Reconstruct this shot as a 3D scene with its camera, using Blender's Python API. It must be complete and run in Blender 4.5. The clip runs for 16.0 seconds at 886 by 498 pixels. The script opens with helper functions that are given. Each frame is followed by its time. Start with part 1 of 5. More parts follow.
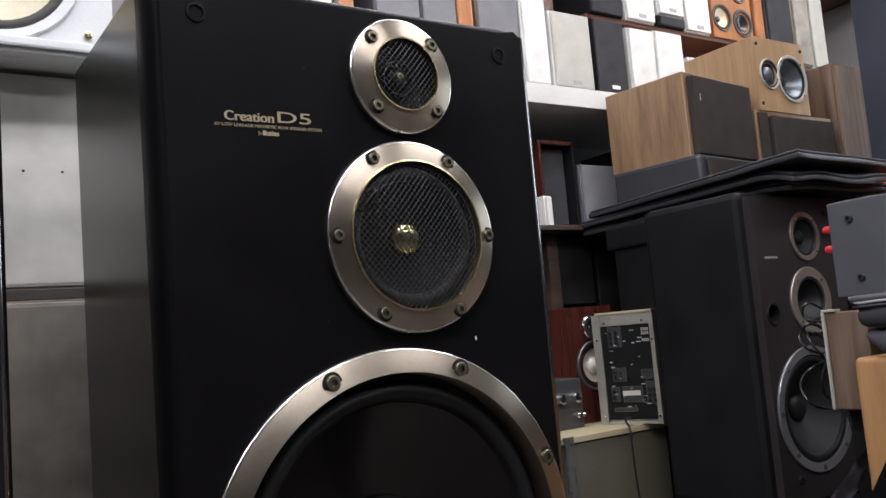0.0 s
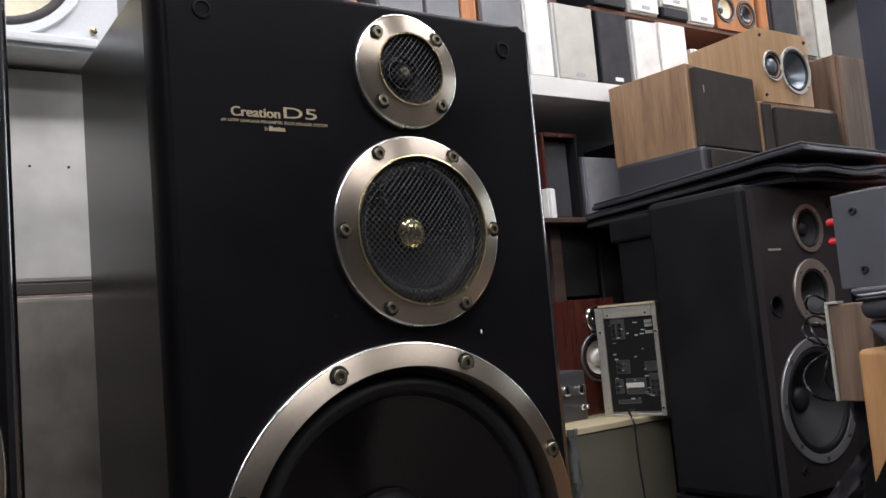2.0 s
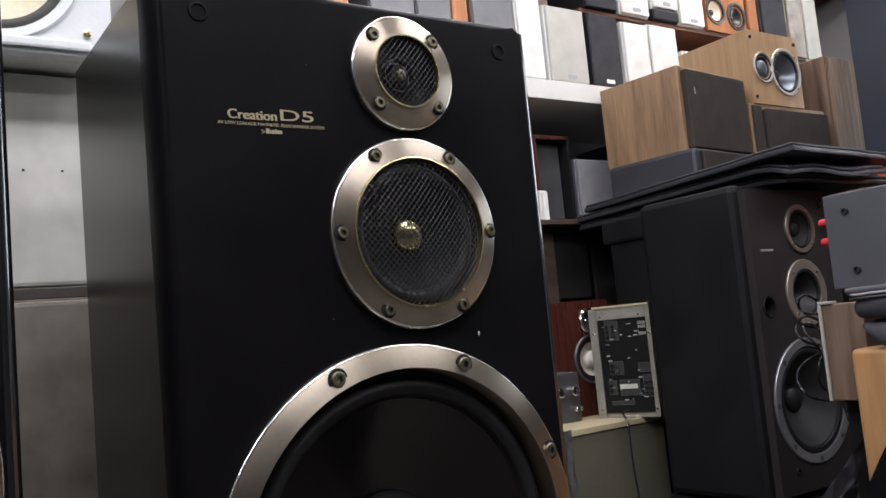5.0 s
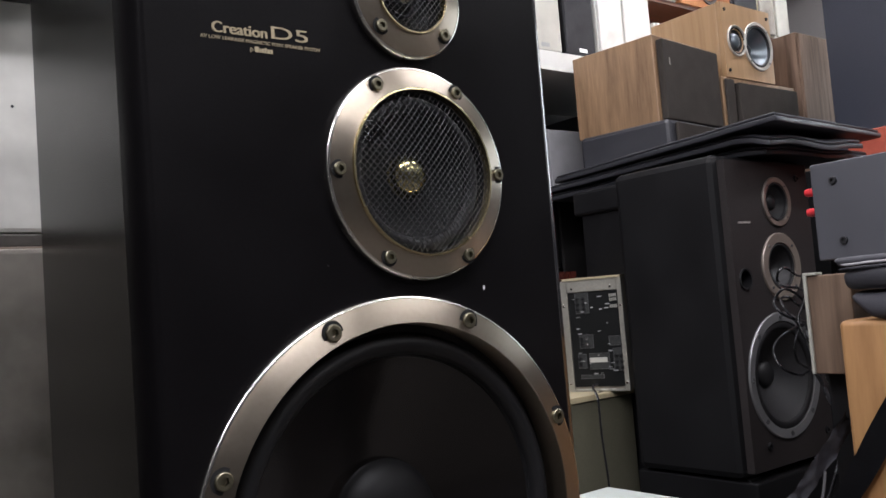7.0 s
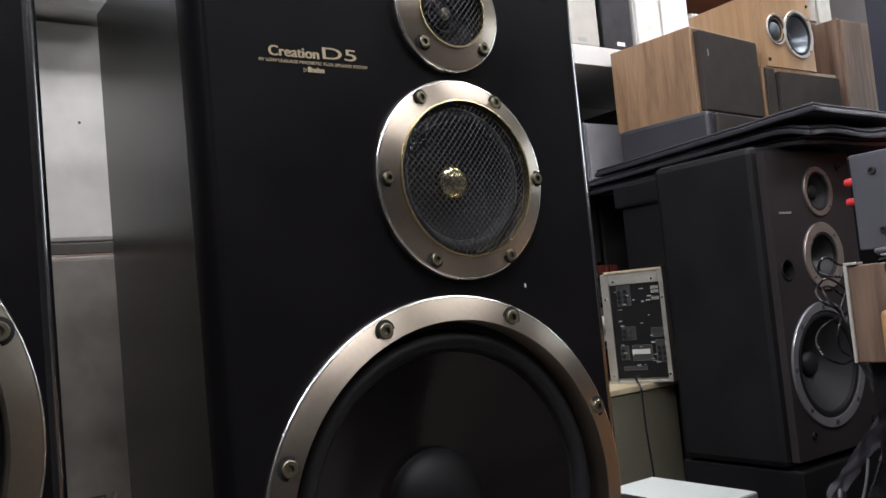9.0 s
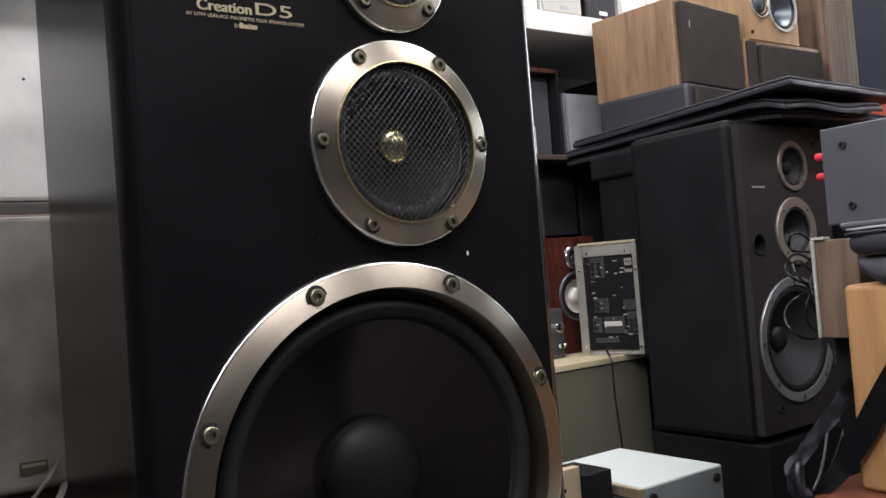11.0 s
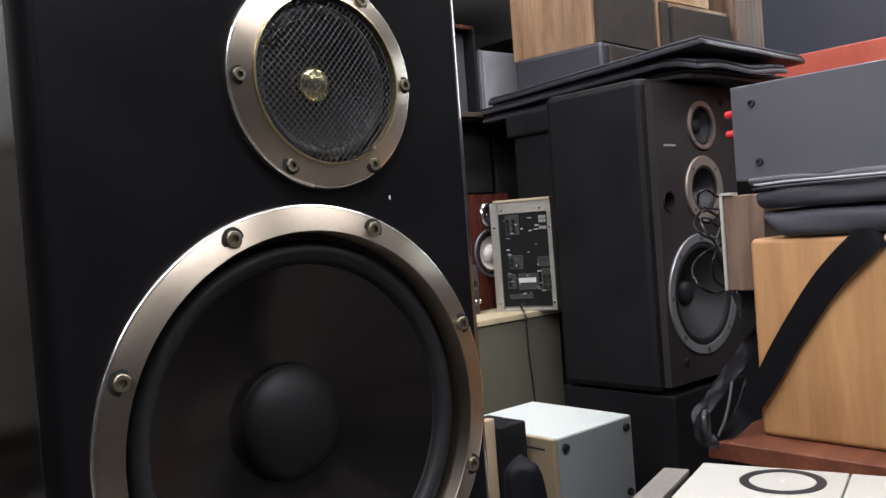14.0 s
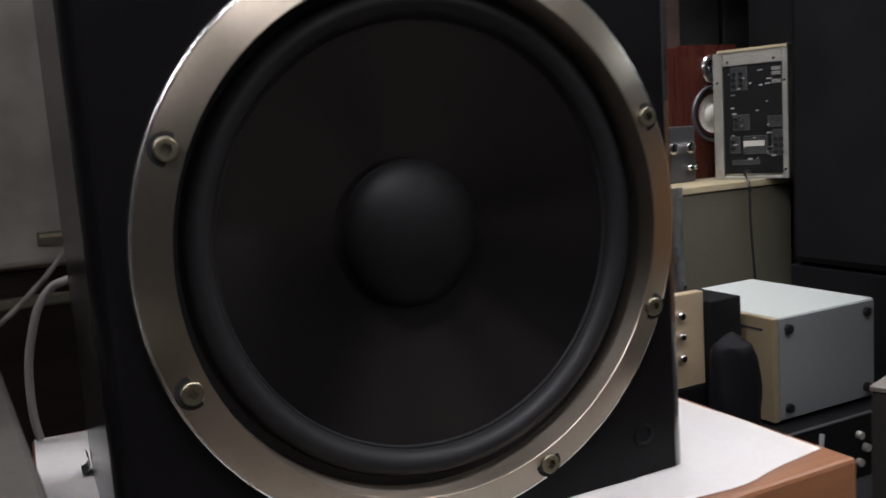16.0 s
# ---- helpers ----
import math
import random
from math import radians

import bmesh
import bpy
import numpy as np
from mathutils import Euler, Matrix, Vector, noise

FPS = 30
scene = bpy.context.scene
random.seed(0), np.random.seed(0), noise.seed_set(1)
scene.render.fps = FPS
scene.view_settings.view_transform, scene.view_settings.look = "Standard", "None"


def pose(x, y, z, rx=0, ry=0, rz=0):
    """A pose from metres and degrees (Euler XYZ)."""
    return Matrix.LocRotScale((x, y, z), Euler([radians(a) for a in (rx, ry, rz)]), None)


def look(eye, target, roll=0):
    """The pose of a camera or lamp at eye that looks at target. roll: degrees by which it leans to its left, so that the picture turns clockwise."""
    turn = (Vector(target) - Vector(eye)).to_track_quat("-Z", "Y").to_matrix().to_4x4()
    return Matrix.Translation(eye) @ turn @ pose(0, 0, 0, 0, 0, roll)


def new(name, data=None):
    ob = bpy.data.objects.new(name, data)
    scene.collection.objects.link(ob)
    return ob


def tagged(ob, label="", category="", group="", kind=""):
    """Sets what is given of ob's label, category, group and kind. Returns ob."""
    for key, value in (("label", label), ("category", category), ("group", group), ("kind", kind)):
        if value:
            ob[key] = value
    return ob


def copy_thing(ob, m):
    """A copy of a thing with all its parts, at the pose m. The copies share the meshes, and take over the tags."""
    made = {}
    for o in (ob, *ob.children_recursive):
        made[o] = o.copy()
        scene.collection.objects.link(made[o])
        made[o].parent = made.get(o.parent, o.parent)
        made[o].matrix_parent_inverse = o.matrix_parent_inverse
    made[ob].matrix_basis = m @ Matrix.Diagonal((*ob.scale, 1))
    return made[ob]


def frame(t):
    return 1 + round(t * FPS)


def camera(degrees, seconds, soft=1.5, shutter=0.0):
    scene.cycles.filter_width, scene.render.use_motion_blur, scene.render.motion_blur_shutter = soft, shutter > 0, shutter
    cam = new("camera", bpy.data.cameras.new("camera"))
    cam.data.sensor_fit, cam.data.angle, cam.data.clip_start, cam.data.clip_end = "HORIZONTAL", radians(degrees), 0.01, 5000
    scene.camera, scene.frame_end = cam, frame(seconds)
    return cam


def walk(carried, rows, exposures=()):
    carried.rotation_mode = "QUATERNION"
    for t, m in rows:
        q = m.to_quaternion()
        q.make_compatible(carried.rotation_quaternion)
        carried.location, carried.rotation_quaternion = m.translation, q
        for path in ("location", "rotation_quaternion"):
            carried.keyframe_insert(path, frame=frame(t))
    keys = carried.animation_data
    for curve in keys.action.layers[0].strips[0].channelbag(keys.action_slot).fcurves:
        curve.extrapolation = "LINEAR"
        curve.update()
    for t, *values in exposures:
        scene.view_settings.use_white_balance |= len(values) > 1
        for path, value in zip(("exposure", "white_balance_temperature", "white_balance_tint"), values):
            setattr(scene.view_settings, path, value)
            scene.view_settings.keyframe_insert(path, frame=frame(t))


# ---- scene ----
EXPOSURES = ((0.0, -0.1), (3.7, -0.07), (6.0, -0.08), (6.5, -0.2), (7.0, 0.02), (8.5, 0.04), (11.0, 0.24), (12.0, 0.18), (12.5, 0.24), (13.0, 0.37), (14.0, 0.55), (14.5, 0.44), (15.0, 0.14), (15.5, -0.03), (16.0, -0.06))
cam = camera(54.39, 16.0, 1.5, 0.5)
PATH = [
    (0.0, (-0.3482, -0.5890, 1.0361), (0.7719, 1.0550, 1.2429), -4.91),
    (0.5, (-0.3485, -0.5903, 1.0371), (0.7715, 1.0538, 1.2433), -5.02),
    (1.0, (-0.3501, -0.5905, 1.0368), (0.7677, 1.0551, 1.2430), -5.07),
    (1.5, (-0.3513, -0.5885, 1.0352), (0.7652, 1.0588, 1.2346), -4.93),
    (2.0, (-0.3522, -0.5912, 1.0376), (0.7623, 1.0586, 1.2270), -5.05),
    (2.5, (-0.3532, -0.5933, 1.0395), (0.7588, 1.0577, 1.2335), -5.39),
    (3.0, (-0.3513, -0.5945, 1.0416), (0.7599, 1.0562, 1.2435), -5.62),
    (3.5, (-0.3511, -0.5957, 1.0437), (0.7624, 1.0525, 1.2525), -5.69),
    (5.8, (-0.3582, -0.5689, 1.0346), (0.8160, 1.0401, 1.2143), -4.94),
    (6.0, (-0.3378, -0.5493, 1.0351), (0.8670, 1.0365, 1.2186), -4.74),
    (6.5, (-0.3410, -0.5203, 1.0212), (0.8965, 1.0414, 1.1939), -4.59),
    (7.0, (-0.3479, -0.5050, 1.0218), (0.8708, 1.0751, 1.1558), -4.57),
    (7.5, (-0.3532, -0.5163, 1.0249), (0.8431, 1.0820, 1.1441), -4.98),
    (8.0, (-0.3591, -0.5289, 1.0293), (0.8038, 1.0940, 1.1475), -5.76),
    (8.5, (-0.3681, -0.5392, 1.0312), (0.7798, 1.0936, 1.1587), -5.74),
    (8.7, (-0.3754, -0.5368, 1.0292), (0.7640, 1.1015, 1.1619), -5.59),
    (10.8, (-0.3339, -0.5456, 1.0182), (0.8246, 1.0839, 1.0684), -4.28),
    (11.0, (-0.3336, -0.5463, 1.0199), (0.8252, 1.0828, 1.0766), -4.56),
    (11.5, (-0.3384, -0.5506, 1.0273), (0.8365, 1.0663, 1.1001), -4.82),
    (12.0, (-0.3371, -0.5476, 1.0238), (0.8727, 1.0431, 1.1019), -4.58),
    (12.5, (-0.3329, -0.5269, 1.0071), (0.9216, 1.0302, 1.0449), -4.28),
    (13.0, (-0.3308, -0.5208, 1.0044), (0.9548, 1.0112, 0.9888), -4.45),
    (13.5, (-0.3278, -0.5248, 1.0043), (0.9703, 0.9963, 0.9642), -4.69),
    (14.0, (-0.3314, -0.5292, 1.0069), (0.9808, 0.9794, 0.9600), -4.39),
    (14.5, (-0.3223, -0.5301, 0.9955), (0.9673, 0.9966, 0.9177), -4.08),
    (15.0, (-0.2969, -0.5275, 0.9720), (0.8575, 1.0988, 0.8218), -3.82),
    (15.5, (-0.2485, -0.5042, 0.9565), (0.7047, 1.2396, 0.7311), -4.93),
    (16.0, (-0.2052, -0.4181, 0.9260), (0.6676, 1.3622, 0.6640), -3.98),
]
walk(cam, [(t, look(eye, target, roll)) for t, eye, target, roll in PATH], EXPOSURES)

# ---- world and light ----
world = bpy.data.worlds.new("world")
scene.world = world
world.use_nodes = True
world.node_tree.nodes["Background"].inputs[0].default_value = (0.8, 0.9, 1.0, 1)
world.node_tree.nodes["Background"].inputs[1].default_value = 0.02


# ---- materials ----
def nodes_of(name):
    m = bpy.data.materials.new(name)
    m.use_nodes = True
    return m, m.node_tree, m.node_tree.nodes["Principled BSDF"]


def surface(name, color, rough=0.5, metal=0.0, vary=0.15, scale=6.0, bump=0.1, fine=220.0, coat=0.0, stretch=(1, 1, 1), aniso=0.0, spec=0.5):
    """Base colour with stains at one scale and grain at another, roughness variation and fine relief."""
    m, tree, shader = nodes_of(name)
    N, L = tree.nodes.new, tree.links.new
    co = N("ShaderNodeTexCoord")
    mp = N("ShaderNodeMapping")
    mp.inputs["Scale"].default_value = stretch
    L(co.outputs["Object"], mp.inputs[0])
    big = N("ShaderNodeTexNoise")
    big.inputs["Scale"].default_value, big.inputs["Detail"].default_value = scale, 6
    small = N("ShaderNodeTexNoise")
    small.inputs["Scale"].default_value, small.inputs["Detail"].default_value = fine, 3
    L(mp.outputs[0], big.inputs["Vector"])
    L(mp.outputs[0], small.inputs["Vector"])
    info = N("ShaderNodeObjectInfo")
    add = N("ShaderNodeMath")
    add.operation = "ADD"
    L(big.outputs[0], add.inputs[0])
    L(small.outputs[0], add.inputs[1])
    jit = N("ShaderNodeMath")
    jit.operation = "MULTIPLY_ADD"
    L(info.outputs["Random"], jit.inputs[0])
    jit.inputs[1].default_value = 0.25
    L(add.outputs[0], jit.inputs[2])
    ramp = N("ShaderNodeMapRange")
    ramp.inputs[1].default_value, ramp.inputs[2].default_value = 0.6, 1.6
    ramp.inputs[3].default_value, ramp.inputs[4].default_value = 1 - vary, 1 + vary
    L(jit.outputs[0], ramp.inputs[0])
    mul = N("ShaderNodeMix")
    mul.data_type, mul.blend_type = "RGBA", "MULTIPLY"
    mul.inputs[0].default_value = 1.0
    mul.inputs[6].default_value = (*color, 1)
    L(ramp.outputs[0], mul.inputs[7])
    L(mul.outputs[2], shader.inputs["Base Color"])
    rr = N("ShaderNodeMapRange")
    rr.inputs[1].default_value, rr.inputs[2].default_value = 0.3, 0.7
    rr.inputs[3].default_value, rr.inputs[4].default_value = max(rough - 0.07, 0.02), min(rough + 0.07, 1)
    L(big.outputs[0], rr.inputs[0])
    L(rr.outputs[0], shader.inputs["Roughness"])
    shader.inputs["Metallic"].default_value = metal
    shader.inputs["Specular IOR Level"].default_value = spec
    shader.inputs["Coat Weight"].default_value = coat
    if aniso:
        shader.inputs["Anisotropic"].default_value = aniso
        shader.inputs["Anisotropic Rotation"].default_value = 0.25
        tan = N("ShaderNodeTangent")
        tan.direction_type, tan.axis = "RADIAL", "Y"
        L(tan.outputs[0], shader.inputs["Tangent"])
    if bump:
        bp = N("ShaderNodeBump")
        bp.inputs["Strength"].default_value, bp.inputs["Distance"].default_value = bump, 0.001
        L(small.outputs[0], bp.inputs["Height"])
        L(bp.outputs[0], shader.inputs["Normal"])
    return m


def wood(name, dark, light, rough=0.45, along=(1, 1, 0.06), scale=45.0, coat=0.0, contrast=1.0, spec=0.5, relief=0.25):
    """Veneer: long grain streaks over broad flame bands; along holds the squash of the noise on each axis."""
    m, tree, shader = nodes_of(name)
    N, L = tree.nodes.new, tree.links.new
    co = N("ShaderNodeTexCoord")
    mp = N("ShaderNodeMapping")
    mp.inputs["Scale"].default_value = along
    L(co.outputs["Object"], mp.inputs[0])
    grain = N("ShaderNodeTexNoise")
    grain.inputs["Scale"].default_value, grain.inputs["Detail"].default_value, grain.inputs["Roughness"].default_value = scale * 5, 5, 0.65
    band = N("ShaderNodeTexNoise")
    band.inputs["Scale"].default_value, band.inputs["Detail"].default_value, band.inputs["Distortion"].default_value = scale, 4, 0.6
    L(mp.outputs[0], grain.inputs["Vector"])
    L(mp.outputs[0], band.inputs["Vector"])
    mix = N("ShaderNodeMath")
    mix.operation = "MULTIPLY_ADD"
    L(grain.outputs[0], mix.inputs[0])
    mix.inputs[1].default_value = 0.55
    L(band.outputs[0], mix.inputs[2])
    rng = N("ShaderNodeMapRange")
    half = 0.28 / contrast
    rng.inputs[1].default_value, rng.inputs[2].default_value = 0.775 - half, 0.775 + half
    L(mix.outputs[0], rng.inputs[0])
    col = N("ShaderNodeMix")
    col.data_type = "RGBA"
    col.inputs[6].default_value, col.inputs[7].default_value = (*dark, 1), (*light, 1)
    L(rng.outputs[0], col.inputs[0])
    L(col.outputs[2], shader.inputs["Base Color"])
    shader.inputs["Roughness"].default_value = rough
    shader.inputs["Specular IOR Level"].default_value = spec
    shader.inputs["Coat Weight"].default_value = coat
    bp = N("ShaderNodeBump")
    bp.inputs["Strength"].default_value, bp.inputs["Distance"].default_value = relief, 0.0006
    L(grain.outputs[0], bp.inputs["Height"])
    L(bp.outputs[0], shader.inputs["Normal"])
    return m


def cloth(name, color, rough=0.95, weave=900.0, vary=0.2, depth=0.12):
    """Woven grille cloth: two crossing waves as threads, with broad fading."""
    m, tree, shader = nodes_of(name)
    N, L = tree.nodes.new, tree.links.new
    co = N("ShaderNodeTexCoord")
    wav = []
    for axis in ("X", "Z"):
        w = N("ShaderNodeTexWave")
        w.bands_direction = axis
        w.inputs["Scale"].default_value, w.inputs["Distortion"].default_value = weave / 6.283, 0.6
        L(co.outputs["Object"], w.inputs["Vector"])
        wav.append(w)
    add = N("ShaderNodeMath")
    add.operation = "ADD"
    L(wav[0].outputs["Fac"], add.inputs[0])
    L(wav[1].outputs["Fac"], add.inputs[1])
    big = N("ShaderNodeTexNoise")
    big.inputs["Scale"].default_value, big.inputs["Detail"].default_value = 16, 6
    L(co.outputs["Object"], big.inputs["Vector"])
    both = N("ShaderNodeMath")
    both.operation = "MULTIPLY_ADD"
    L(add.outputs[0], both.inputs[0])
    both.inputs[1].default_value = 0.07
    L(big.outputs[0], both.inputs[2])
    rng = N("ShaderNodeMapRange")
    rng.inputs[1].default_value, rng.inputs[2].default_value = 0.35, 0.8
    rng.inputs[3].default_value, rng.inputs[4].default_value = 1 - vary, 1 + vary
    L(both.outputs[0], rng.inputs[0])
    mul = N("ShaderNodeMix")
    mul.data_type, mul.blend_type = "RGBA", "MULTIPLY"
    mul.inputs[0].default_value = 1.0
    mul.inputs[6].default_value = (*color, 1)
    L(rng.outputs[0], mul.inputs[7])
    L(mul.outputs[2], shader.inputs["Base Color"])
    shader.inputs["Roughness"].default_value = rough
    shader.inputs["Specular IOR Level"].default_value = 0.25
    bp = N("ShaderNodeBump")
    bp.inputs["Strength"].default_value, bp.inputs["Distance"].default_value = depth, 0.0006
    L(add.outputs[0], bp.inputs["Height"])
    L(bp.outputs[0], shader.inputs["Normal"])
    return m


def fan_cone(name, dark, light):
    """Pressed fibre cone: streaks from rim to middle paint wedge-shaped reflections into the colour, with an
    anisotropic sheen.
    """
    m, tree, shader = nodes_of(name)
    N, L = tree.nodes.new, tree.links.new
    co = N("ShaderNodeTexCoord")
    mp = N("ShaderNodeMapping")
    mp.inputs["Rotation"].default_value = (radians(90), 0, 0)
    L(co.outputs["Object"], mp.inputs[0])
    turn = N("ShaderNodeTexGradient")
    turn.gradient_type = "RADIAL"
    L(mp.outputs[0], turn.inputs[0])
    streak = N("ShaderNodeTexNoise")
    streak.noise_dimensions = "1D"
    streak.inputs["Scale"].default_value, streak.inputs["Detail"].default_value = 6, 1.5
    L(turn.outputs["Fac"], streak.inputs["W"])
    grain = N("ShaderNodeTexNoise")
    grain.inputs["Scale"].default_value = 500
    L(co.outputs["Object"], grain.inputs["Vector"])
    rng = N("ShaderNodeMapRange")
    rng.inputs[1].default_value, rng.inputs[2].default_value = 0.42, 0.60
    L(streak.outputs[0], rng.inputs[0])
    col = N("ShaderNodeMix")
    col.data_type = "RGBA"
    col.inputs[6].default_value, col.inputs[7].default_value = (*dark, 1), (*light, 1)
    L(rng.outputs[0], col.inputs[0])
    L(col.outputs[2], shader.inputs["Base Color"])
    rr = N("ShaderNodeMapRange")
    rr.inputs[3].default_value, rr.inputs[4].default_value = 0.20, 0.12
    L(rng.outputs[0], rr.inputs[0])
    L(rr.outputs[0], shader.inputs["Roughness"])
    shader.inputs["Specular IOR Level"].default_value = 0.37
    shader.inputs["Anisotropic"].default_value = 0.1
    shader.inputs["Anisotropic Rotation"].default_value = 0.25
    tan = N("ShaderNodeTangent")
    tan.direction_type, tan.axis = "RADIAL", "Y"
    L(tan.outputs[0], shader.inputs["Tangent"])
    bp = N("ShaderNodeBump")
    bp.inputs["Strength"].default_value, bp.inputs["Distance"].default_value = 0.03, 0.0006
    L(grain.outputs[0], bp.inputs["Height"])
    L(bp.outputs[0], shader.inputs["Normal"])
    return m


def glow(name, color, strength):
    m, tree, shader = nodes_of(name)
    shader.inputs["Emission Color"].default_value = (*color, 1)
    shader.inputs["Emission Strength"].default_value = strength
    return m


BLACK_BAFFLE = surface("black_baffle", (0.0052, 0.0047, 0.0053), 0.36, spec=0.09, coat=0.01, vary=0.3, scale=9, bump=0.06, fine=420)
GLOSS_EDGE = surface("glossy_black_edge", (0.006, 0.0055, 0.006), 0.2, vary=0.2, bump=0.02, coat=1.0, spec=0.8)
BLACK_ASH = wood("black_ash_vinyl", (0.0030, 0.0028, 0.0026), (0.0150, 0.0142, 0.0130), 0.22, along=(1, 1, 0.03), scale=60, contrast=2.0, spec=0.33, relief=0.15)
BRUSHED = surface("brushed_aluminium", (0.37, 0.322, 0.262), 0.39, 1.0, vary=0.08, bump=0.02, fine=300, aniso=0.74)
POLISHED = surface("polished_aluminium", (0.68, 0.66, 0.62), 0.24, 1.0, vary=0.06, bump=0)
GOLD_TRIM = surface("gold_trim", (0.66, 0.56, 0.34), 0.25, 1.0, vary=0.08, bump=0)
BOLT_ZINC = surface("brass_tinted_zinc", (0.205, 0.19, 0.135), 0.40, 1.0, vary=0.25, fine=900, bump=0.1)
MESH_WIRE = surface("dark_mesh_wire", (0.010, 0.0096, 0.0112), 0.30, 0.0, spec=0.42, vary=0.2, bump=0)
RUBBER = surface("black_rubber", (0.0105, 0.0105, 0.0115), 0.5, spec=0.25, vary=0.2, bump=0.05)
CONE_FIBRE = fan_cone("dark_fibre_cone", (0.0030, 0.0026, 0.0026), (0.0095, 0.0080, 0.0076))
DUST_CAP = surface("black_dust_cap", (0.0042, 0.0041, 0.0045), 0.55, spec=0.18, vary=0.2, bump=0.08, fine=600)
DARK_FELT = surface("black_mid_cone", (0.0035, 0.0035, 0.0042), 0.5, spec=0.14, vary=0.25, bump=0.1)
MID_ROLL = surface("black_roll_surround", (0.006, 0.006, 0.0075), 0.42, spec=0.3, vary=0.2, bump=0.05)
GOLD_DOME = surface("gold_dome", (0.46, 0.42, 0.235), 0.25, 1.0, vary=0.15, bump=0)
GOLD_PRINT = surface("gold_print", (0.40, 0.335, 0.215), 0.45, vary=0.05, bump=0)
HOLE = surface("dark_hole", (0.004, 0.004, 0.004), 0.9, vary=0.1, bump=0)
OAK = wood("oak_veneer", (0.135, 0.080, 0.043), (0.30, 0.188, 0.105), 0.45, along=(1, 1, 0.09), scale=34, contrast=1.15)
LIGHT_OAK = wood("light_oak_veneer", (0.25, 0.150, 0.075), (0.41, 0.265, 0.145), 0.42, scale=24, contrast=0.9)
WALNUT = wood("walnut_veneer", (0.07, 0.045, 0.03), (0.19, 0.13, 0.09), 0.42, scale=30)
RED_WOOD = wood("red_mahogany", (0.078, 0.025, 0.014), (0.185, 0.066, 0.036), 0.35, along=(0.06, 1, 1), scale=30)
ORANGE_WOOD = wood("orange_pine", (0.30, 0.10, 0.03), (0.48, 0.2, 0.07), 0.4, scale=30)
CHERRY = wood("cherry_gloss", (0.04, 0.0095, 0.007), (0.085, 0.022, 0.015), 0.22, scale=20, coat=0.6)
BLACK_VINYL = surface("matt_black_vinyl", (0.0062, 0.0062, 0.0070), 0.6, spec=0.18, vary=0.3, scale=9, bump=0.3, fine=350)
BROWN_BLACK = surface("brown_black_baffle", (0.0235, 0.0202, 0.0202), 0.6, spec=0.15, vary=0.25, bump=0.2)
BLACK_CLOTH = cloth("black_grille_cloth", (0.034, 0.029, 0.0255))
WHITE_CLOTH = cloth("white_grille_cloth", (0.76, 0.755, 0.72), weave=2600, vary=0.14)
BEIGE_CLOTH = cloth("beige_grille_cloth", (0.345, 0.318, 0.28), weave=2600, vary=0.34, depth=0.3)
LINEN_CLOTH = cloth("pale_linen_grille_cloth", (0.56, 0.555, 0.52), weave=3000, vary=0.18, depth=0.2)
DARK_GREY = surface("dark_grey_paint", (0.058, 0.060, 0.071), 0.5, vary=0.18, bump=0.3, fine=700)
OLIVE = surface("olive_grey_paint", (0.105, 0.10, 0.070), 0.6, vary=0.2, bump=0.1)
CREAM = surface("cream_laminate", (0.42, 0.36, 0.23), 0.5, vary=0.15)
WHITE_PAINT = surface("white_paint", (0.66, 0.66, 0.63), 0.45, vary=0.07)
PALE_METAL = surface("pale_green_steel", (0.50, 0.545, 0.515), 0.4, 0.0, vary=0.08)
BLUE_GREY = surface("blue_grey_steel", (0.175, 0.19, 0.193), 0.45, 0.0, vary=0.12)
CHAMPAGNE = surface("champagne_aluminium", (0.52, 0.42, 0.27), 0.38, 0.6, vary=0.1)
STEEL = surface("dull_zinc_steel", (0.42, 0.41, 0.36), 0.4, 0.7, vary=0.2, scale=20)
CHROME = surface("chrome", (0.7, 0.7, 0.7), 0.15, 1.0, vary=0.05, bump=0)
BOARD_BLACK = surface("black_rear_panel", (0.006, 0.0065, 0.0065), 0.5, spec=0.2, vary=0.4, scale=60)
PRINT_GREY = surface("grey_print", (0.35, 0.36, 0.36), 0.5, vary=0.2, bump=0)
RED_PLASTIC = surface("red_plastic", (0.55, 0.03, 0.04), 0.35, vary=0.1)
PAPER = surface("white_paper", (0.93, 0.945, 0.93), 0.8, vary=0.03, bump=0.15, fine=120)
CARD = surface("white_carton", (0.335, 0.335, 0.295), 0.55, vary=0.1)
CARTON_DARK = surface("dark_brown_carton", (0.030, 0.026, 0.025), 0.6, spec=0.2, vary=0.25)
# Sides of the white carton, with their shade put into a greyer colour.
CARD_SIDE = surface("shaded_carton", (0.27, 0.255, 0.25), 0.6, vary=0.15)
INK = surface("black_ink", (0.01, 0.01, 0.012), 0.5, vary=0.1, bump=0)
BLACK_FABRIC = surface("black_nylon", (0.034, 0.034, 0.042), 0.7, vary=0.3, scale=14, bump=0.5, fine=600)
CABLE_BLACK = surface("black_cable", (0.012, 0.012, 0.014), 0.28, vary=0.15)
CABLE_GREY = surface("grey_cable", (0.26, 0.235, 0.22), 0.55, vary=0.15)
TABLE_WOOD = wood("brown_table_wood", (0.13, 0.052, 0.023), (0.26, 0.112, 0.05), 0.42, along=(0.06, 1, 1), scale=30)
GREY_CONE = surface("grey_paper_cone", (0.012, 0.012, 0.0135), 0.6, vary=0.25, bump=0.2)
PALE_CONE = surface("pale_paper_cone", (0.72, 0.66, 0.50), 0.6, vary=0.15, scale=20)
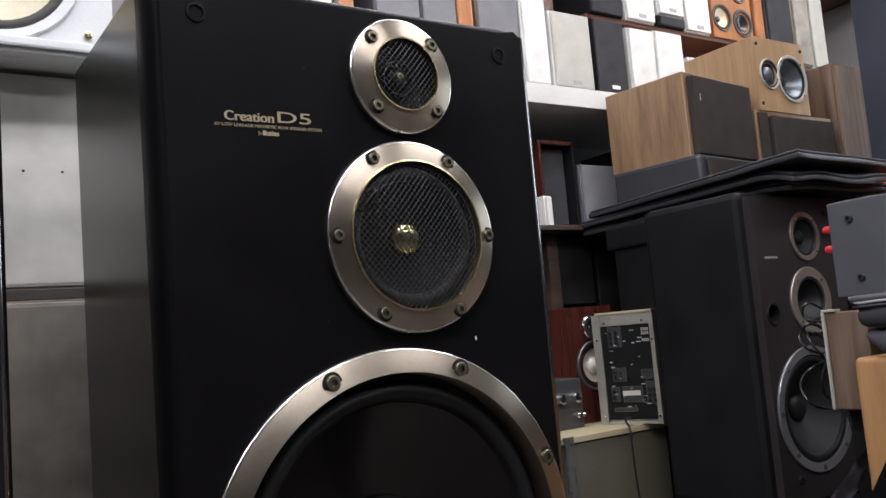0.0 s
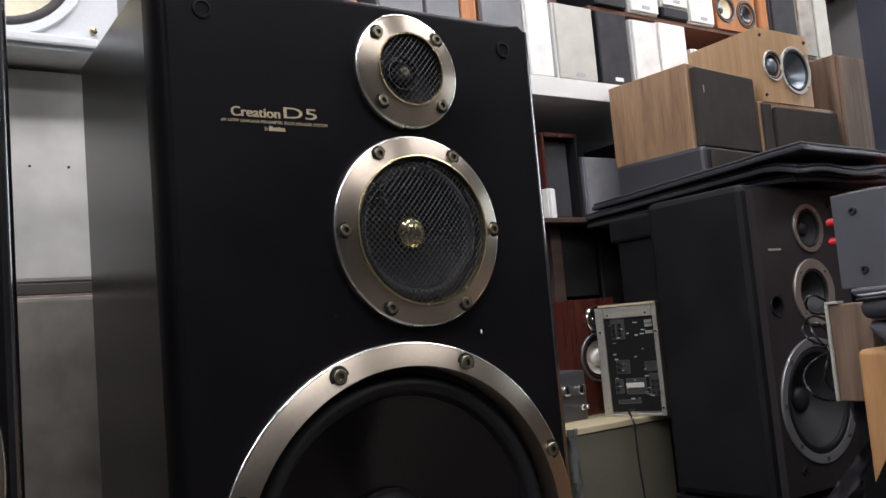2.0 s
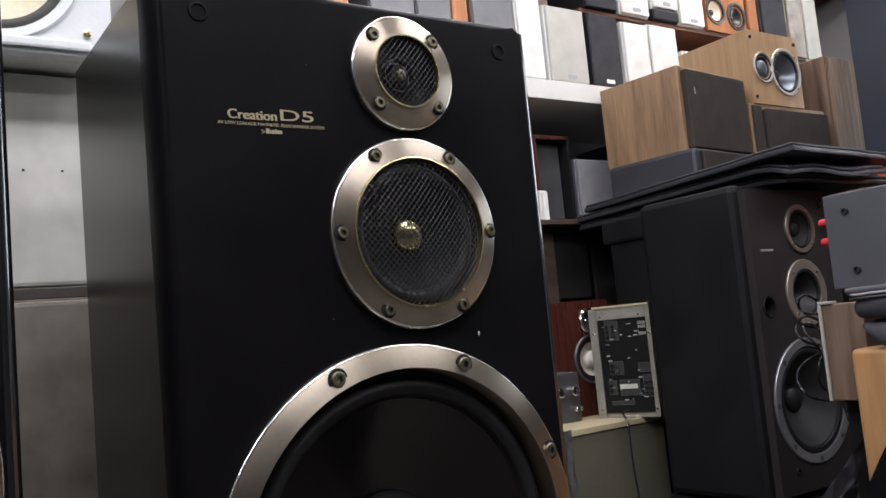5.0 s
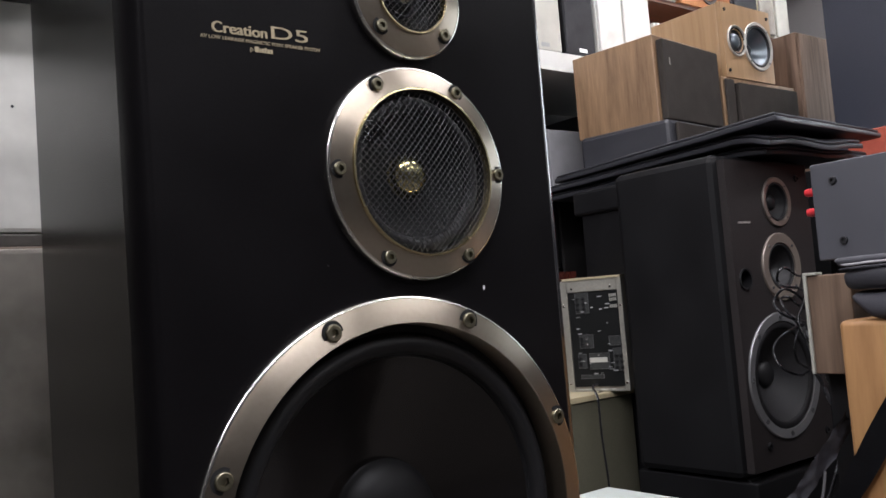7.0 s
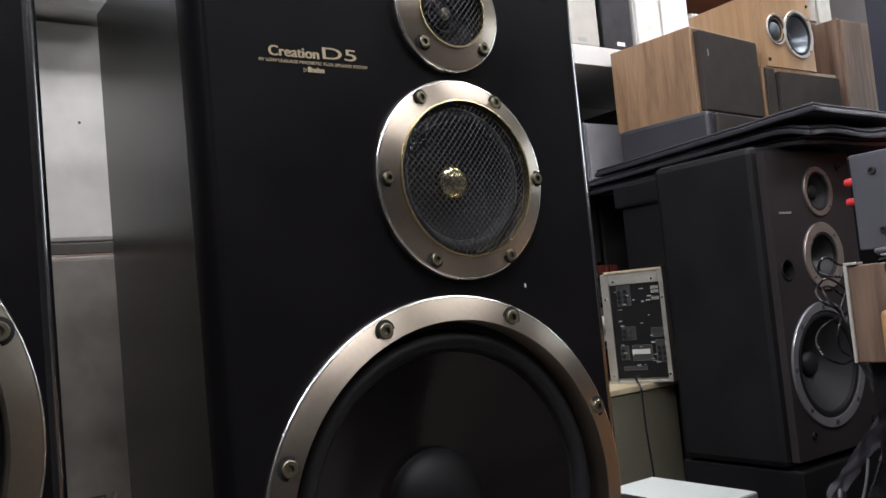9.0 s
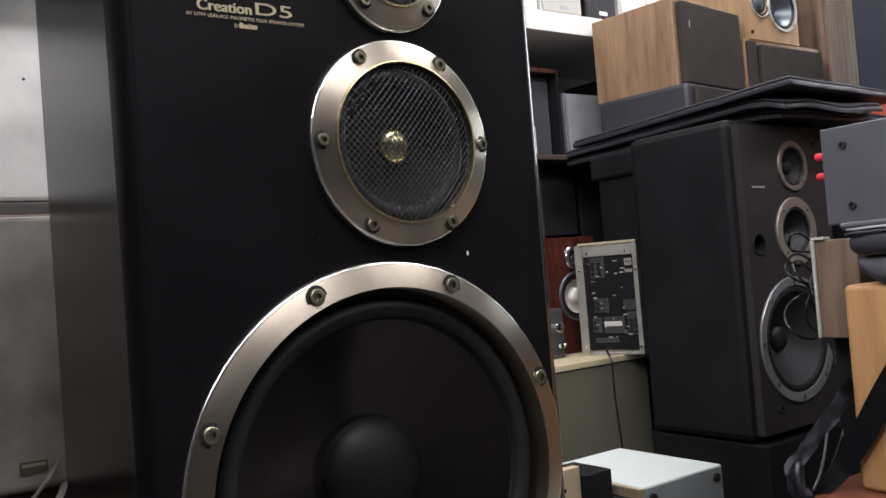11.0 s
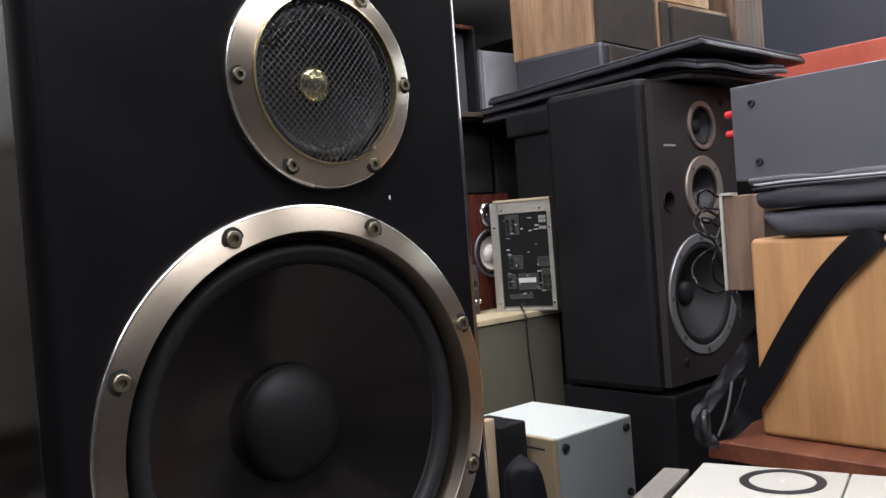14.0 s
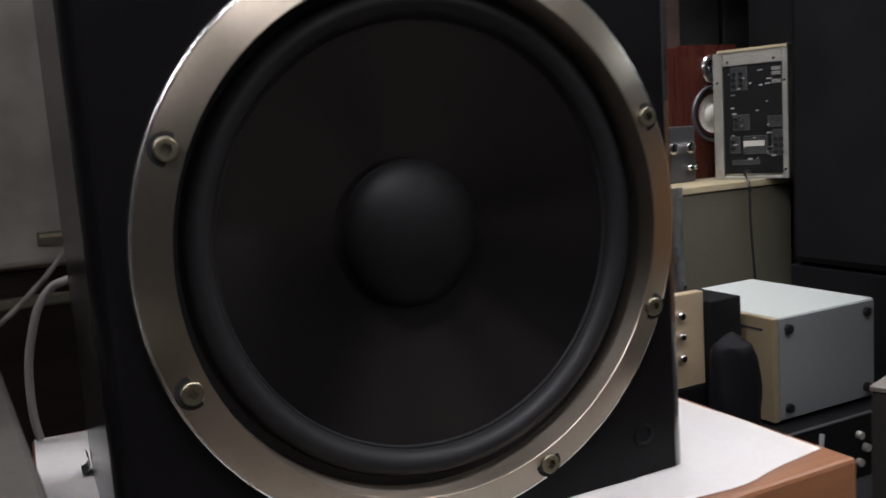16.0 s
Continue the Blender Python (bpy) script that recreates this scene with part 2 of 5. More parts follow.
WHITE_CONE = surface("white_cone", (0.75, 0.73, 0.66), 0.45, vary=0.08)
SILVER_RING = surface("silver_ring", (0.21, 0.188, 0.165), 0.45, 0.8, vary=0.15)
TAN_RING = surface("tan_silver_ring", (0.33, 0.285, 0.245), 0.42, 0.7, vary=0.15)
SATIN_SILVER = surface("satin_silver", (0.52, 0.50, 0.46), 0.42, 0.5, vary=0.12)
PALE_RING = surface("pale_grey_ring", (0.25, 0.25, 0.255), 0.34, 0.6, vary=0.15)
GREY_RING = surface("grey_ring", (0.12, 0.12, 0.125), 0.38, 0.6, vary=0.15)
WALL_PAINT = surface("grey_wall_paint", (0.34, 0.33, 0.33), 0.8, vary=0.1, scale=2)
PALE_WALL = surface("pale_wall_paint", (0.6, 0.6, 0.58), 0.8, vary=0.08, scale=2)
# For walls out of view, set dark to keep reflections in the speakers low.
UNSEEN_WALL = surface("dark_unseen_wall", (0.045, 0.044, 0.045), 0.8, vary=0.2, scale=2)
DARK_BLUE = surface("blue_black_vinyl", (0.021, 0.025, 0.038), 0.4, vary=0.25, scale=3)
FLOOR_MAT = surface("worn_grey_floor", (0.105, 0.092, 0.082), 0.55, vary=0.25, scale=3)
PURPLE = surface("purple_plastic", (0.05, 0.03, 0.12), 0.4, vary=0.1)
CEIL_MAT = surface("white_ceiling", (0.32, 0.32, 0.31), 0.85, vary=0.06, scale=2)
CONE_BLUE = surface("blue_grey_metal_cone", (0.13, 0.155, 0.175), 0.34, 0.5, vary=0.15)
CONE_BLACK = surface("shiny_black_cone", (0.03, 0.033, 0.04), 0.25, vary=0.2)
DRAB_TOP = surface("drab_bench_top", (0.062, 0.056, 0.048), 0.6, vary=0.25, scale=8)
DARK_BROWN = wood("dark_brown_board", (0.03, 0.02, 0.015), (0.07, 0.045, 0.035), 0.55, along=(0.06, 1, 1), scale=30)
GRAIN_OAK = wood("flamed_oak_print", (0.085, 0.057, 0.042), (0.235, 0.160, 0.118), 0.6, scale=22, contrast=1.5, spec=0.1)
LIGHT_OAK_X = wood("golden_oak_veneer", (0.26, 0.131, 0.052), (0.45, 0.252, 0.108), 0.45, along=(1, 1, 0.10), scale=26, contrast=0.85)
PINK_WOOD = wood("pinkish_wood", (0.40, 0.20, 0.15), (0.55, 0.30, 0.24), 0.45, scale=25)
PALE_CLOTH = cloth("pale_grey_grille_cloth", (0.50, 0.49, 0.44), weave=1400, vary=0.1)
CHAR_CLOTH = cloth("charcoal_grille_cloth", (0.048, 0.048, 0.052), weave=1200)
# Black cloth darkened further: the lower shelf's shade is put into its colour.
RECESS_CLOTH = cloth("shaded_black_grille_cloth", (0.013, 0.012, 0.012))
SLATE_CLOTH = cloth("slate_grille_cloth", (0.20, 0.20, 0.21), weave=1400, vary=0.12)
SLATE = surface("slate_paint", (0.16, 0.16, 0.18), 0.55, vary=0.15)
FIELD_GREY = surface("socket_field", (0.036, 0.038, 0.037), 0.5, spec=0.25, vary=0.4, scale=90)
FILM = surface("milky_plastic_film", (0.16, 0.16, 0.155), 0.12, vary=0.3, scale=40, coat=0.8)
TAN_PLATE = surface("tan_plate", (0.48, 0.38, 0.25), 0.45, 0.3, vary=0.1)
WORN_TRIM = surface("brown_grey_trim", (0.060, 0.053, 0.046), 0.6, vary=0.25, scale=30)
WORN_GREY = surface("worn_grey_card", (0.135, 0.124, 0.108), 0.6, vary=0.3, scale=25)
STRAP = surface("black_webbing", (0.0045, 0.0045, 0.006), 0.65, spec=0.2, vary=0.3, scale=40, bump=0.6, fine=900)
PIPING_DIM = surface("grey_cord", (0.075, 0.075, 0.08), 0.5, vary=0.15)
PIPING = surface("pale_piping", (0.24, 0.24, 0.255), 0.5, vary=0.15)
RED_LACQUER = wood("red_lacquer", (0.30, 0.05, 0.03), (0.42, 0.09, 0.055), 0.4, along=(0.06, 1, 1), scale=20)
CABLE_DIM = surface("dark_grey_cable", (0.018, 0.018, 0.020), 0.25, vary=0.15)
WHITE_SHELL = surface("white_moulding", (0.84, 0.87, 0.88), 0.4, vary=0.05)
GOLD_CAP = surface("tan_dust_cap", (0.34, 0.28, 0.16), 0.5, vary=0.2)
SURROUND_GREY = surface("dark_grey_foam", (0.09, 0.085, 0.08), 0.7, vary=0.2)
GRILLE_BLACK = surface("grille_frame_black", (0.029, 0.030, 0.036), 0.45, vary=0.2, scale=12)
DAYLIGHT = glow("daylight", (0.9, 0.96, 1.0), 4.5)
TUBE = glow("lit_tube", (1.0, 0.97, 0.92), 9.0)


# ---- mesh helpers ----
def part(name, bm, material, parent=None, label="", at=(0, 0, 0), smooth=None):
    """One mesh object under a thing or a part."""
    me = bpy.data.meshes.new(name)
    bmesh.ops.recalc_face_normals(bm, faces=bm.faces)
    bm.to_mesh(me)
    bm.free()
    me.materials.append(material)
    if smooth is not None:
        for p in me.polygons:
            p.use_smooth = True
        me.set_sharp_from_angle(angle=radians(smooth))
    ob = new(name, me)
    ob.location = at
    ob.parent = parent
    return tagged(ob, label)


def again(ob, at, rot=(0, 0, 0)):
    """Another object on the same mesh, under the same parent."""
    c = ob.copy()
    scene.collection.objects.link(c)
    c.location, c.rotation_euler = at, rot
    return c


def thing(name, at, label, category, group="", turn=0.0):
    ob = new(name)
    ob.empty_display_size = 0.05
    ob.location, ob.rotation_euler = at, (0, 0, radians(turn))
    return tagged(ob, label, category, group)


def box(x0, x1, y0, y1, z0, z1, bevel=0.0, segments=2, bm=None):
    bm = bm or bmesh.new()
    m = Matrix.Translation(((x0 + x1) / 2, (y0 + y1) / 2, (z0 + z1) / 2)) @ Matrix.Diagonal((x1 - x0, y1 - y0, z1 - z0, 1))
    made = bmesh.ops.create_cube(bm, size=1, matrix=m)
    if bevel:
        edges = list({e for v in made["verts"] for e in v.link_edges})
        bmesh.ops.bevel(bm, geom=edges, offset=bevel, segments=segments, profile=0.5, affect="EDGES")
    return bm


def lathe(profile, n=48, close=False, bm=None):
    """Turns (radius, y) pairs round the y axis; y grows into the cabinet."""
    bm = bm or bmesh.new()
    rings = []
    for r, y in profile:
        if r < 1e-6:
            rings.append([bm.verts.new((0, y, 0))])
        else:
            rings.append([bm.verts.new((r * math.cos(a), y, r * math.sin(a))) for a in (2 * math.pi * k / n for k in range(n))])
    pairs = list(zip(rings, rings[1:])) + ([(rings[-1], rings[0])] if close else [])
    for a, b in pairs:
        for k in range(n):
            j = (k + 1) % n
            if len(a) == 1 and len(b) == 1:
                continue
            if len(a) == 1:
                bm.faces.new((a[0], b[k], b[j]))
            elif len(b) == 1:
                bm.faces.new((a[k], a[j], b[0]))
            else:
                bm.faces.new((a[k], a[j], b[j], b[k]))
    return bm


def tube(points, r, n=8, bm=None):
    """A round cable along a smooth line through the points."""
    bm = bm or bmesh.new()
    pts = [Vector(p) for p in points]
    line = []
    for i in range(len(pts) - 1):
        p0, p1, p2, p3 = pts[max(i - 1, 0)], pts[i], pts[i + 1], pts[min(i + 2, len(pts) - 1)]
        for k in range(6):
            t = k / 6
            line.append(0.5 * ((2 * p1) + (p2 - p0) * t + (2 * p0 - 5 * p1 + 4 * p2 - p3) * t * t + (3 * p1 - p0 - 3 * p2 + p3) * t ** 3))
    line.append(pts[-1])
    rings = []
    for i, p in enumerate(line):
        d = (line[min(i + 1, len(line) - 1)] - line[max(i - 1, 0)]).normalized()
        side = last - d * last.dot(d) if i else d.cross(Vector((0.3, 0.2, 1)) if abs(d.z) < 0.9 else Vector((1, 0.2, 0)))
        side.normalize()
        last = side.copy()
        up = d.cross(side)
        rings.append([bm.verts.new(p + r * (side * math.cos(2 * math.pi * k / n) + up * math.sin(2 * math.pi * k / n))) for k in range(n)])
    for a, b in zip(rings, rings[1:]):
        for k in range(n):
            bm.faces.new((a[k], a[(k + 1) % n], b[(k + 1) % n], b[k]))
    bm.faces.new(rings[0])
    bm.faces.new(rings[-1])
    return bm


def plate(shape, y0, y1, holes=()):
    """A board in the xz plane, cut from a rectangle shape = (x0, x1, z0, z1) with round holes (x, z, r) that go right through."""
    bm = bmesh.new()
    x0, x1, z0, z1 = shape
    outer = [bm.verts.new(p) for p in ((x0, y0, z0), (x1, y0, z0), (x1, y0, z1), (x0, y0, z1))]
    edges = [bm.edges.new((outer[k], outer[(k + 1) % 4])) for k in range(4)]
    for x, z, r in holes:
        ring = [bm.verts.new((x + r * math.cos(a), y0, z + r * math.sin(a))) for a in (2 * math.pi * k / 64 for k in range(64))]
        edges += [bm.edges.new((ring[k], ring[(k + 1) % 64])) for k in range(64)]
    bmesh.ops.triangle_fill(bm, use_beauty=True, use_dissolve=False, edges=edges, normal=(0, -1, 0))
    made = bmesh.ops.extrude_face_region(bm, geom=list(bm.faces))
    bmesh.ops.translate(bm, vec=(0, y1 - y0, 0), verts=[g for g in made["geom"] if isinstance(g, bmesh.types.BMVert)])
    return bm


def wire_mesh(radius, pitch, dome, wire, slant=52.0):
    """Two families of crossing wires over a shallow dome."""
    bm = bmesh.new()
    for angle in (slant, -slant):
        ca, sa = math.cos(radians(angle)), math.sin(radians(angle))
        count = int(radius / pitch)
        for k in range(-count, count + 1):
            d = k * pitch
            half = math.sqrt(max(radius * radius - d * d, 0))
            if half < pitch:
                continue
            steps = 12
            prev = None
            for i in range(steps + 1):
                s = -half + 2 * half * i / steps
                x, z = s * ca - d * sa, s * sa + d * ca
                y = -dome * (1 - (x * x + z * z) / radius ** 2)
                c = Vector((x, y, z))
                n = Vector((-sa, 0, ca)) * wire
                f = Vector((0, -wire, 0))
                ring = [bm.verts.new(q) for q in (c + n, c + n * 0.6 + f * 0.8, c - n * 0.6 + f * 0.8, c - n)]
                if prev:
                    for a in range(3):
                        bm.faces.new((prev[a], prev[a + 1], ring[a + 1], ring[a]))
                prev = ring
    return bm


def bolt(r, h):
    """A socket-head bolt: chamfered head with a hexagonal well."""
    bm = bmesh.new()
    n = 24
    rings = []
    for rr, y in ((r, 0.001), (r, -h * 0.8), (r * 0.88, -h)):
        rings.append([bm.verts.new((rr * math.cos(2 * math.pi * k / n), y, rr * math.sin(2 * math.pi * k / n))) for k in range(n)])
    for rr, y in ((r * 0.52, -h), (r * 0.5, -h * 0.2)):
        ring = []
        for k in range(n):
            a = 2 * math.pi * k / n
            hexa = math.cos(math.pi / 6) / math.cos((a % (math.pi / 3)) - math.pi / 6)
            ring.append(bm.verts.new((rr * hexa * math.cos(a), y, rr * hexa * math.sin(a))))
        rings.append(ring)
    for a, b in zip(rings, rings[1:]):
        for k in range(n):
            bm.faces.new((a[k], a[(k + 1) % n], b[(k + 1) % n], b[k]))
    bm.faces.new(rings[-1])
    return bm


# ---- the room ----
X0, X1, Y0, Y1, ZT = -2.6, 4.2, -3.0, 1.75, 2.75
WY0, WY1, WZ0, WZ1 = -0.95, 0.25, 1.0, 2.6
def room():
    tagged(part("floor", box(X0, X1, Y0, Y1, -0.1, 0), FLOOR_MAT), "worn grey shop floor", "floor", kind="structure")
    tagged(part("ceiling", box(X0, X1, Y0, Y1, ZT, ZT + 0.1), CEIL_MAT), "plain pale grey shop ceiling", "ceiling", kind="structure")
    # South and west walls are unseen; their dark colour only shapes reflections.
    for name, b, m in (("wall_north", (X0, X1, Y1, Y1 + 0.1, 0, ZT), WALL_PAINT), ("wall_south", (X0, X1, Y0 - 0.1, Y0, 0, ZT), UNSEEN_WALL), ("wall_west", (X0 - 0.1, X0, Y0, Y1, 0, ZT), UNSEEN_WALL)):
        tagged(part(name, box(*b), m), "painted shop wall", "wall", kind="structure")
    bm = bmesh.new()
    for b in ((Y0, WY0, 0, ZT), (WY1, Y1, 0, ZT), (WY0, WY1, 0, WZ0), (WY0, WY1, WZ1, ZT)):
        box(X1, X1 + 0.1, *b, bm=bm)
    tagged(part("wall_east", bm, PALE_WALL), "pale painted wall with a shop window", "wall", kind="structure")
    win = tagged(new("window_1"), "shop window with a plain grey frame", "window", kind="structure")
    win.location = (X1, (WY0 + WY1) / 2, WZ0)
    wide, high = WY1 - WY0, WZ1 - WZ0
    for b in ((-wide / 2, wide / 2, 0, 0.05), (-wide / 2, wide / 2, high - 0.05, high), (-wide / 2, -wide / 2 + 0.05, 0.05, high - 0.05), (wide / 2 - 0.05, wide / 2, 0.05, high - 0.05), (-0.025, 0.025, 0.05, high - 0.05)):
        part("window_frame", box(0.02, 0.07, *b), GREY_RING, win)
    tagged(part("backdrop", box(X1 + 0.6, X1 + 0.62, WY0 - 1.5, WY1 + 1.5, 0, 3.5), DAYLIGHT), "bright daylight outside the shop window", "sky", kind="structure")
    data = bpy.data.lights.new("window_light", "AREA")
    data.shape, data.size, data.size_y, data.energy, data.color = "RECTANGLE", high - 0.1, wide - 0.1, 13, (0.74, 0.86, 1.0)
    ob = new("window_light", data)
    ob.matrix_world = look((X1 - 0.01, (WY0 + WY1) / 2, (WZ0 + WZ1) / 2), (0, (WY0 + WY1) / 2, (WZ0 + WZ1) / 2))


room()


def ceiling_lamp():
    lamp = thing("ceiling_light", (0, 0, 0), "white twin-tube fluorescent fitting on the ceiling", "lamp", "ceiling lights")
    part("housing", box(-0.62, 0.62, -0.11, 0.11, -0.05, 0, 0.01), WHITE_PAINT, lamp)
    for y in (-0.06, 0.06):
        bm = bmesh.new()
        bmesh.ops.create_cone(bm, segments=16, radius1=0.015, radius2=0.015, depth=1.18, cap_ends=True, matrix=Matrix.Translation((0, y, -0.07)) @ Matrix.Rotation(math.pi / 2, 4, "Y"))
        part("tube", bm, TUBE, lamp, "lit fluorescent tube", smooth=40)
    return lamp


LAMP = ceiling_lamp()
LAMP.location = (-0.30, -0.80, ZT)
PLACES = ((-0.30, -0.80, 30), (1.45, -0.5, 24), (-1.9, -0.5, 32), (0.3, -2.2, 16), (1.9, -2.0, 10), (2.4, 0.72, 13), (0.7, 0.72, 20), (-0.9, 0.60, 30))
for x, y, power in PLACES[1:]:
    copy_thing(LAMP, pose(x, y, ZT))
for x, y, power in PLACES:
    data = bpy.data.lights.new("tube_light", "AREA")
    data.shape, data.size, data.size_y, data.energy, data.color = "RECTANGLE", 1.2, 0.2, power, (0.97, 0.95, 1.03)
    ob = new("tube_light", data)
    ob.location = (x, y, ZT - 0.1)


# ---- the three-way loudspeakers ----
def three_way(mirror):
    """A floor-bench loudspeaker with three ringed drivers; mirror = -1 gives its opposite twin."""
    s = mirror
    w, h, d = 0.1745, 0.6145, 0.245
    sp = thing("loudspeaker", (0, 0, 0), "large black three-way loudspeaker with silver driver rings", "loudspeaker", "pair of three-way loudspeakers")
    wx, wz, mx, mz, tx, tz = 0.0035 if s > 0 else 0.001, 0.17, 0.031 * s, 0.4215, 0.0315 * s, 0.556
    bm = box(-w, w, 0.0299, d, 0, h, 0.0008)
    front = [f for f in bm.faces if f.calc_center_median().y < 0.0300 and f.normal.y < -0.9]
    bmesh.ops.inset_region(bm, faces=front, thickness=0.016, use_even_offset=True)
    made = bmesh.ops.extrude_face_region(bm, geom=front)
    bmesh.ops.translate(bm, vec=(0, 0.19, 0), verts=[g for g in made["geom"] if isinstance(g, bmesh.types.BMVert)])
    bmesh.ops.delete(bm, geom=front, context="FACES_ONLY")
    part("body", bm, BLACK_ASH, sp, "black ash-grain vinyl cabinet")
    re = 0.009
    bm = plate((-w + re, w - re, 0.0, h), 0.0, 0.0297, ((wx, wz, 0.1445), (mx, mz, 0.0605), (tx, tz, 0.0298)))
    rim = [e for e in bm.edges if all(abs(v.co.y) < 1e-4 and v.co.z > h - 1e-4 for v in e.verts)]
    bmesh.ops.bevel(bm, geom=rim, offset=0.006, segments=6, profile=0.5, affect="EDGES")
    part("baffle", bm, BLACK_BAFFLE, sp, "satin black front baffle")
    for side in (-1, 1):
        bm = bmesh.new()
        deep = re if side > 0 else 0.0295
        outline = [(w - re, 0.0297), (w - re, 0.0)] + [(w - re + re * math.sin(a), deep - deep * math.cos(a)) for a in (math.pi / 2 * k / 8 for k in range(1, 9))] + [(w, 0.0297)]
        low = [bm.verts.new((side * px, py, 0)) for px, py in outline]
        high = [bm.verts.new((side * px, py, h - 0.0060 + 0.005 * min(py / 0.0297, 1))) for px, py in outline]
        n = len(outline)
        for k in range(n):
            bm.faces.new((low[k], low[(k + 1) % n], high[(k + 1) % n], high[k]))
        bm.faces.new(low)
        bm.faces.new(high)
        part("edge_strip", bm, GLOSS_EDGE if side > 0 else BLACK_BAFFLE, sp, "glossy rounded black edge" if side > 0 else "", (0, 0, 0), 30)

    def ring(name, x, z, outer, inner, lift, bolts, br, first, rb):
        r = part(name, lathe([(outer - 0.0022, 0.001), (outer - 0.0022, -lift * 0.57), (outer - 0.0030, -lift * 0.62), (inner + 0.0016, -lift * 0.97), (inner + 0.0004, -lift), (inner, -lift * 0.93), (inner, 0.012), (inner + 0.003, 0.012)], 96), BRUSHED, sp, "brushed silver ring", (x, 0, z), 25)
        part("rim", lathe([(outer, 0.001)] + [(outer - 0.0021 * (1 - math.cos(a)), -lift * (0.32 + 0.27 * math.sin(a))) for a in (math.pi / 2 * k / 6 for k in range(7))] + [(outer - 0.0021, 0.001)], 96), POLISHED, r, "polished outer rim", (0, 0, 0), 60)
        first_bolt = None
        for k in range(bolts):
            a = radians(first + 360 * k / bolts)
            p = (rb * math.cos(a), -lift * (0.58 + 0.36 * (outer - rb) / (outer - inner)), rb * math.sin(a))
            if first_bolt is None:
                first_bolt = part("bolt", bolt(br, 0.0034), BOLT_ZINC, r, "", p, 30)
                washer = part("bolt_well", lathe([(br * 1.45, -0.0006), (br * 1.0, -0.0008), (br * 0.95, 0.001)], 24), HOLE, r, "", p)
            else:
                again(first_bolt, p, (0, random.uniform(0, 6), 0))
                again(washer, p)
        return r

    # woofer
    ring("woofer_ring", wx, wz, 0.1624, 0.1425, 0.0105, 8, 0.0058, 22.5, 0.152)
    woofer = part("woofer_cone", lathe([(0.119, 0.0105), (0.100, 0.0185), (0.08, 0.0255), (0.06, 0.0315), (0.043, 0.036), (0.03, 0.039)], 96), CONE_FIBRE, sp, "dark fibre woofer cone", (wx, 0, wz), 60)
    part("surround", lathe([(0.1432, 0.012), (0.137, 0.011), (0.1355, 0.006)] + [(0.128 + 0.0075 * math.cos(a), 0.0085 - 0.0085 * math.sin(a)) for a in (math.pi * k / 10 for k in range(11))] + [(0.1195, 0.0085), (0.1185, 0.0115)], 96), RUBBER, woofer, "black rubber surround", (0, 0, 0), 60)
    part("dust_cap", lathe([(0.0440, 0.0358)] + [(0.0430 * math.cos(a), 0.0345 - 0.021 * math.sin(a)) for a in (math.pi / 2 * k / 10 for k in range(11))], 64), DUST_CAP, woofer, "", (0, 0, 0), 60)
    # midrange
    ring("midrange_ring", mx, mz, 0.0793, 0.0615, 0.0105, 6, 0.0046, 0, 0.0715)
    mid = part("midrange_cone", lathe([(0.0470, 0.0045), (0.040, 0.0085), (0.030, 0.0125), (0.020, 0.0150), (0.012, 0.016), (0.0, 0.0165)], 64), DARK_FELT, sp, "black midrange cone", (mx, 0, mz), 60)
    part("surround", lathe([(0.0612, -0.004), (0.0600, 0.002)] + [(0.0532 + 0.0060 * math.cos(a), 0.004 - 0.0062 * math.sin(a)) for a in (math.pi * k / 10 for k in range(11))] + [(0.0466, 0.0062)], 72), MID_ROLL, mid, "black roll surround", (0, 0, 0), 60)
    part("phase_dome", lathe([(0.0172, 0.0148), (0.0165, 0.0130)] + [(0.0160 * math.cos(a), 0.0125 - 0.0125 * math.sin(a)) for a in (math.pi / 2 * k / 8 for k in range(9))], 36), GOLD_DOME, mid, "gold centre dome", (0, 0, 0), 60)
    part("gold_trim", lathe([(0.0622, -0.008), (0.0620, -0.0125), (0.0606, -0.0128), (0.0600, -0.006)], 96), GOLD_TRIM, mid, "thin gold trim ring", (0, 0, 0), 40)
    part("mesh_guard", wire_mesh(0.0606, 0.0037, 0.006, 0.00034, 48), MESH_WIRE, mid, "dark wire mesh guard", (0, -0.009, 0), 80)
    # tweeter
    ring("tweeter_ring", tx, tz, 0.0493, 0.0308, 0.0105, 4, 0.0046, 45, 0.0405)
    tw = part("tweeter_dome", lathe([(0.0304, -0.006), (0.0298, 0.0), (0.024, 0.004), (0.02, 0.0075), (0.0155, 0.006), (0.0125, 0.007)] + [(0.0125 * math.cos(a), 0.008 - 0.008 * math.sin(a)) for a in (math.pi / 2 * k / 8 for k in range(9))], 48), DARK_FELT, sp, "black tweeter dome", (tx, 0, tz), 60)
    part("gold_trim", lathe([(0.0314, -0.008), (0.0312, -0.0122), (0.0300, -0.0122), (0.0297, -0.006)], 64), GOLD_TRIM, tw, "thin gold trim ring", (0, 0, 0), 40)
    part("mesh_guard", wire_mesh(0.0299, 0.0037, 0.004, 0.00034, 48), MESH_WIRE, tw, "dark wire mesh guard", (0, -0.009, 0), 80)
    part("dome_ring", lathe([(0.0152, 0.006), (0.0142, 0.0015), (0.0128, 0.003), (0.0126, 0.0075)], 40), MID_ROLL, tw, "", (0, 0, 0), 60)
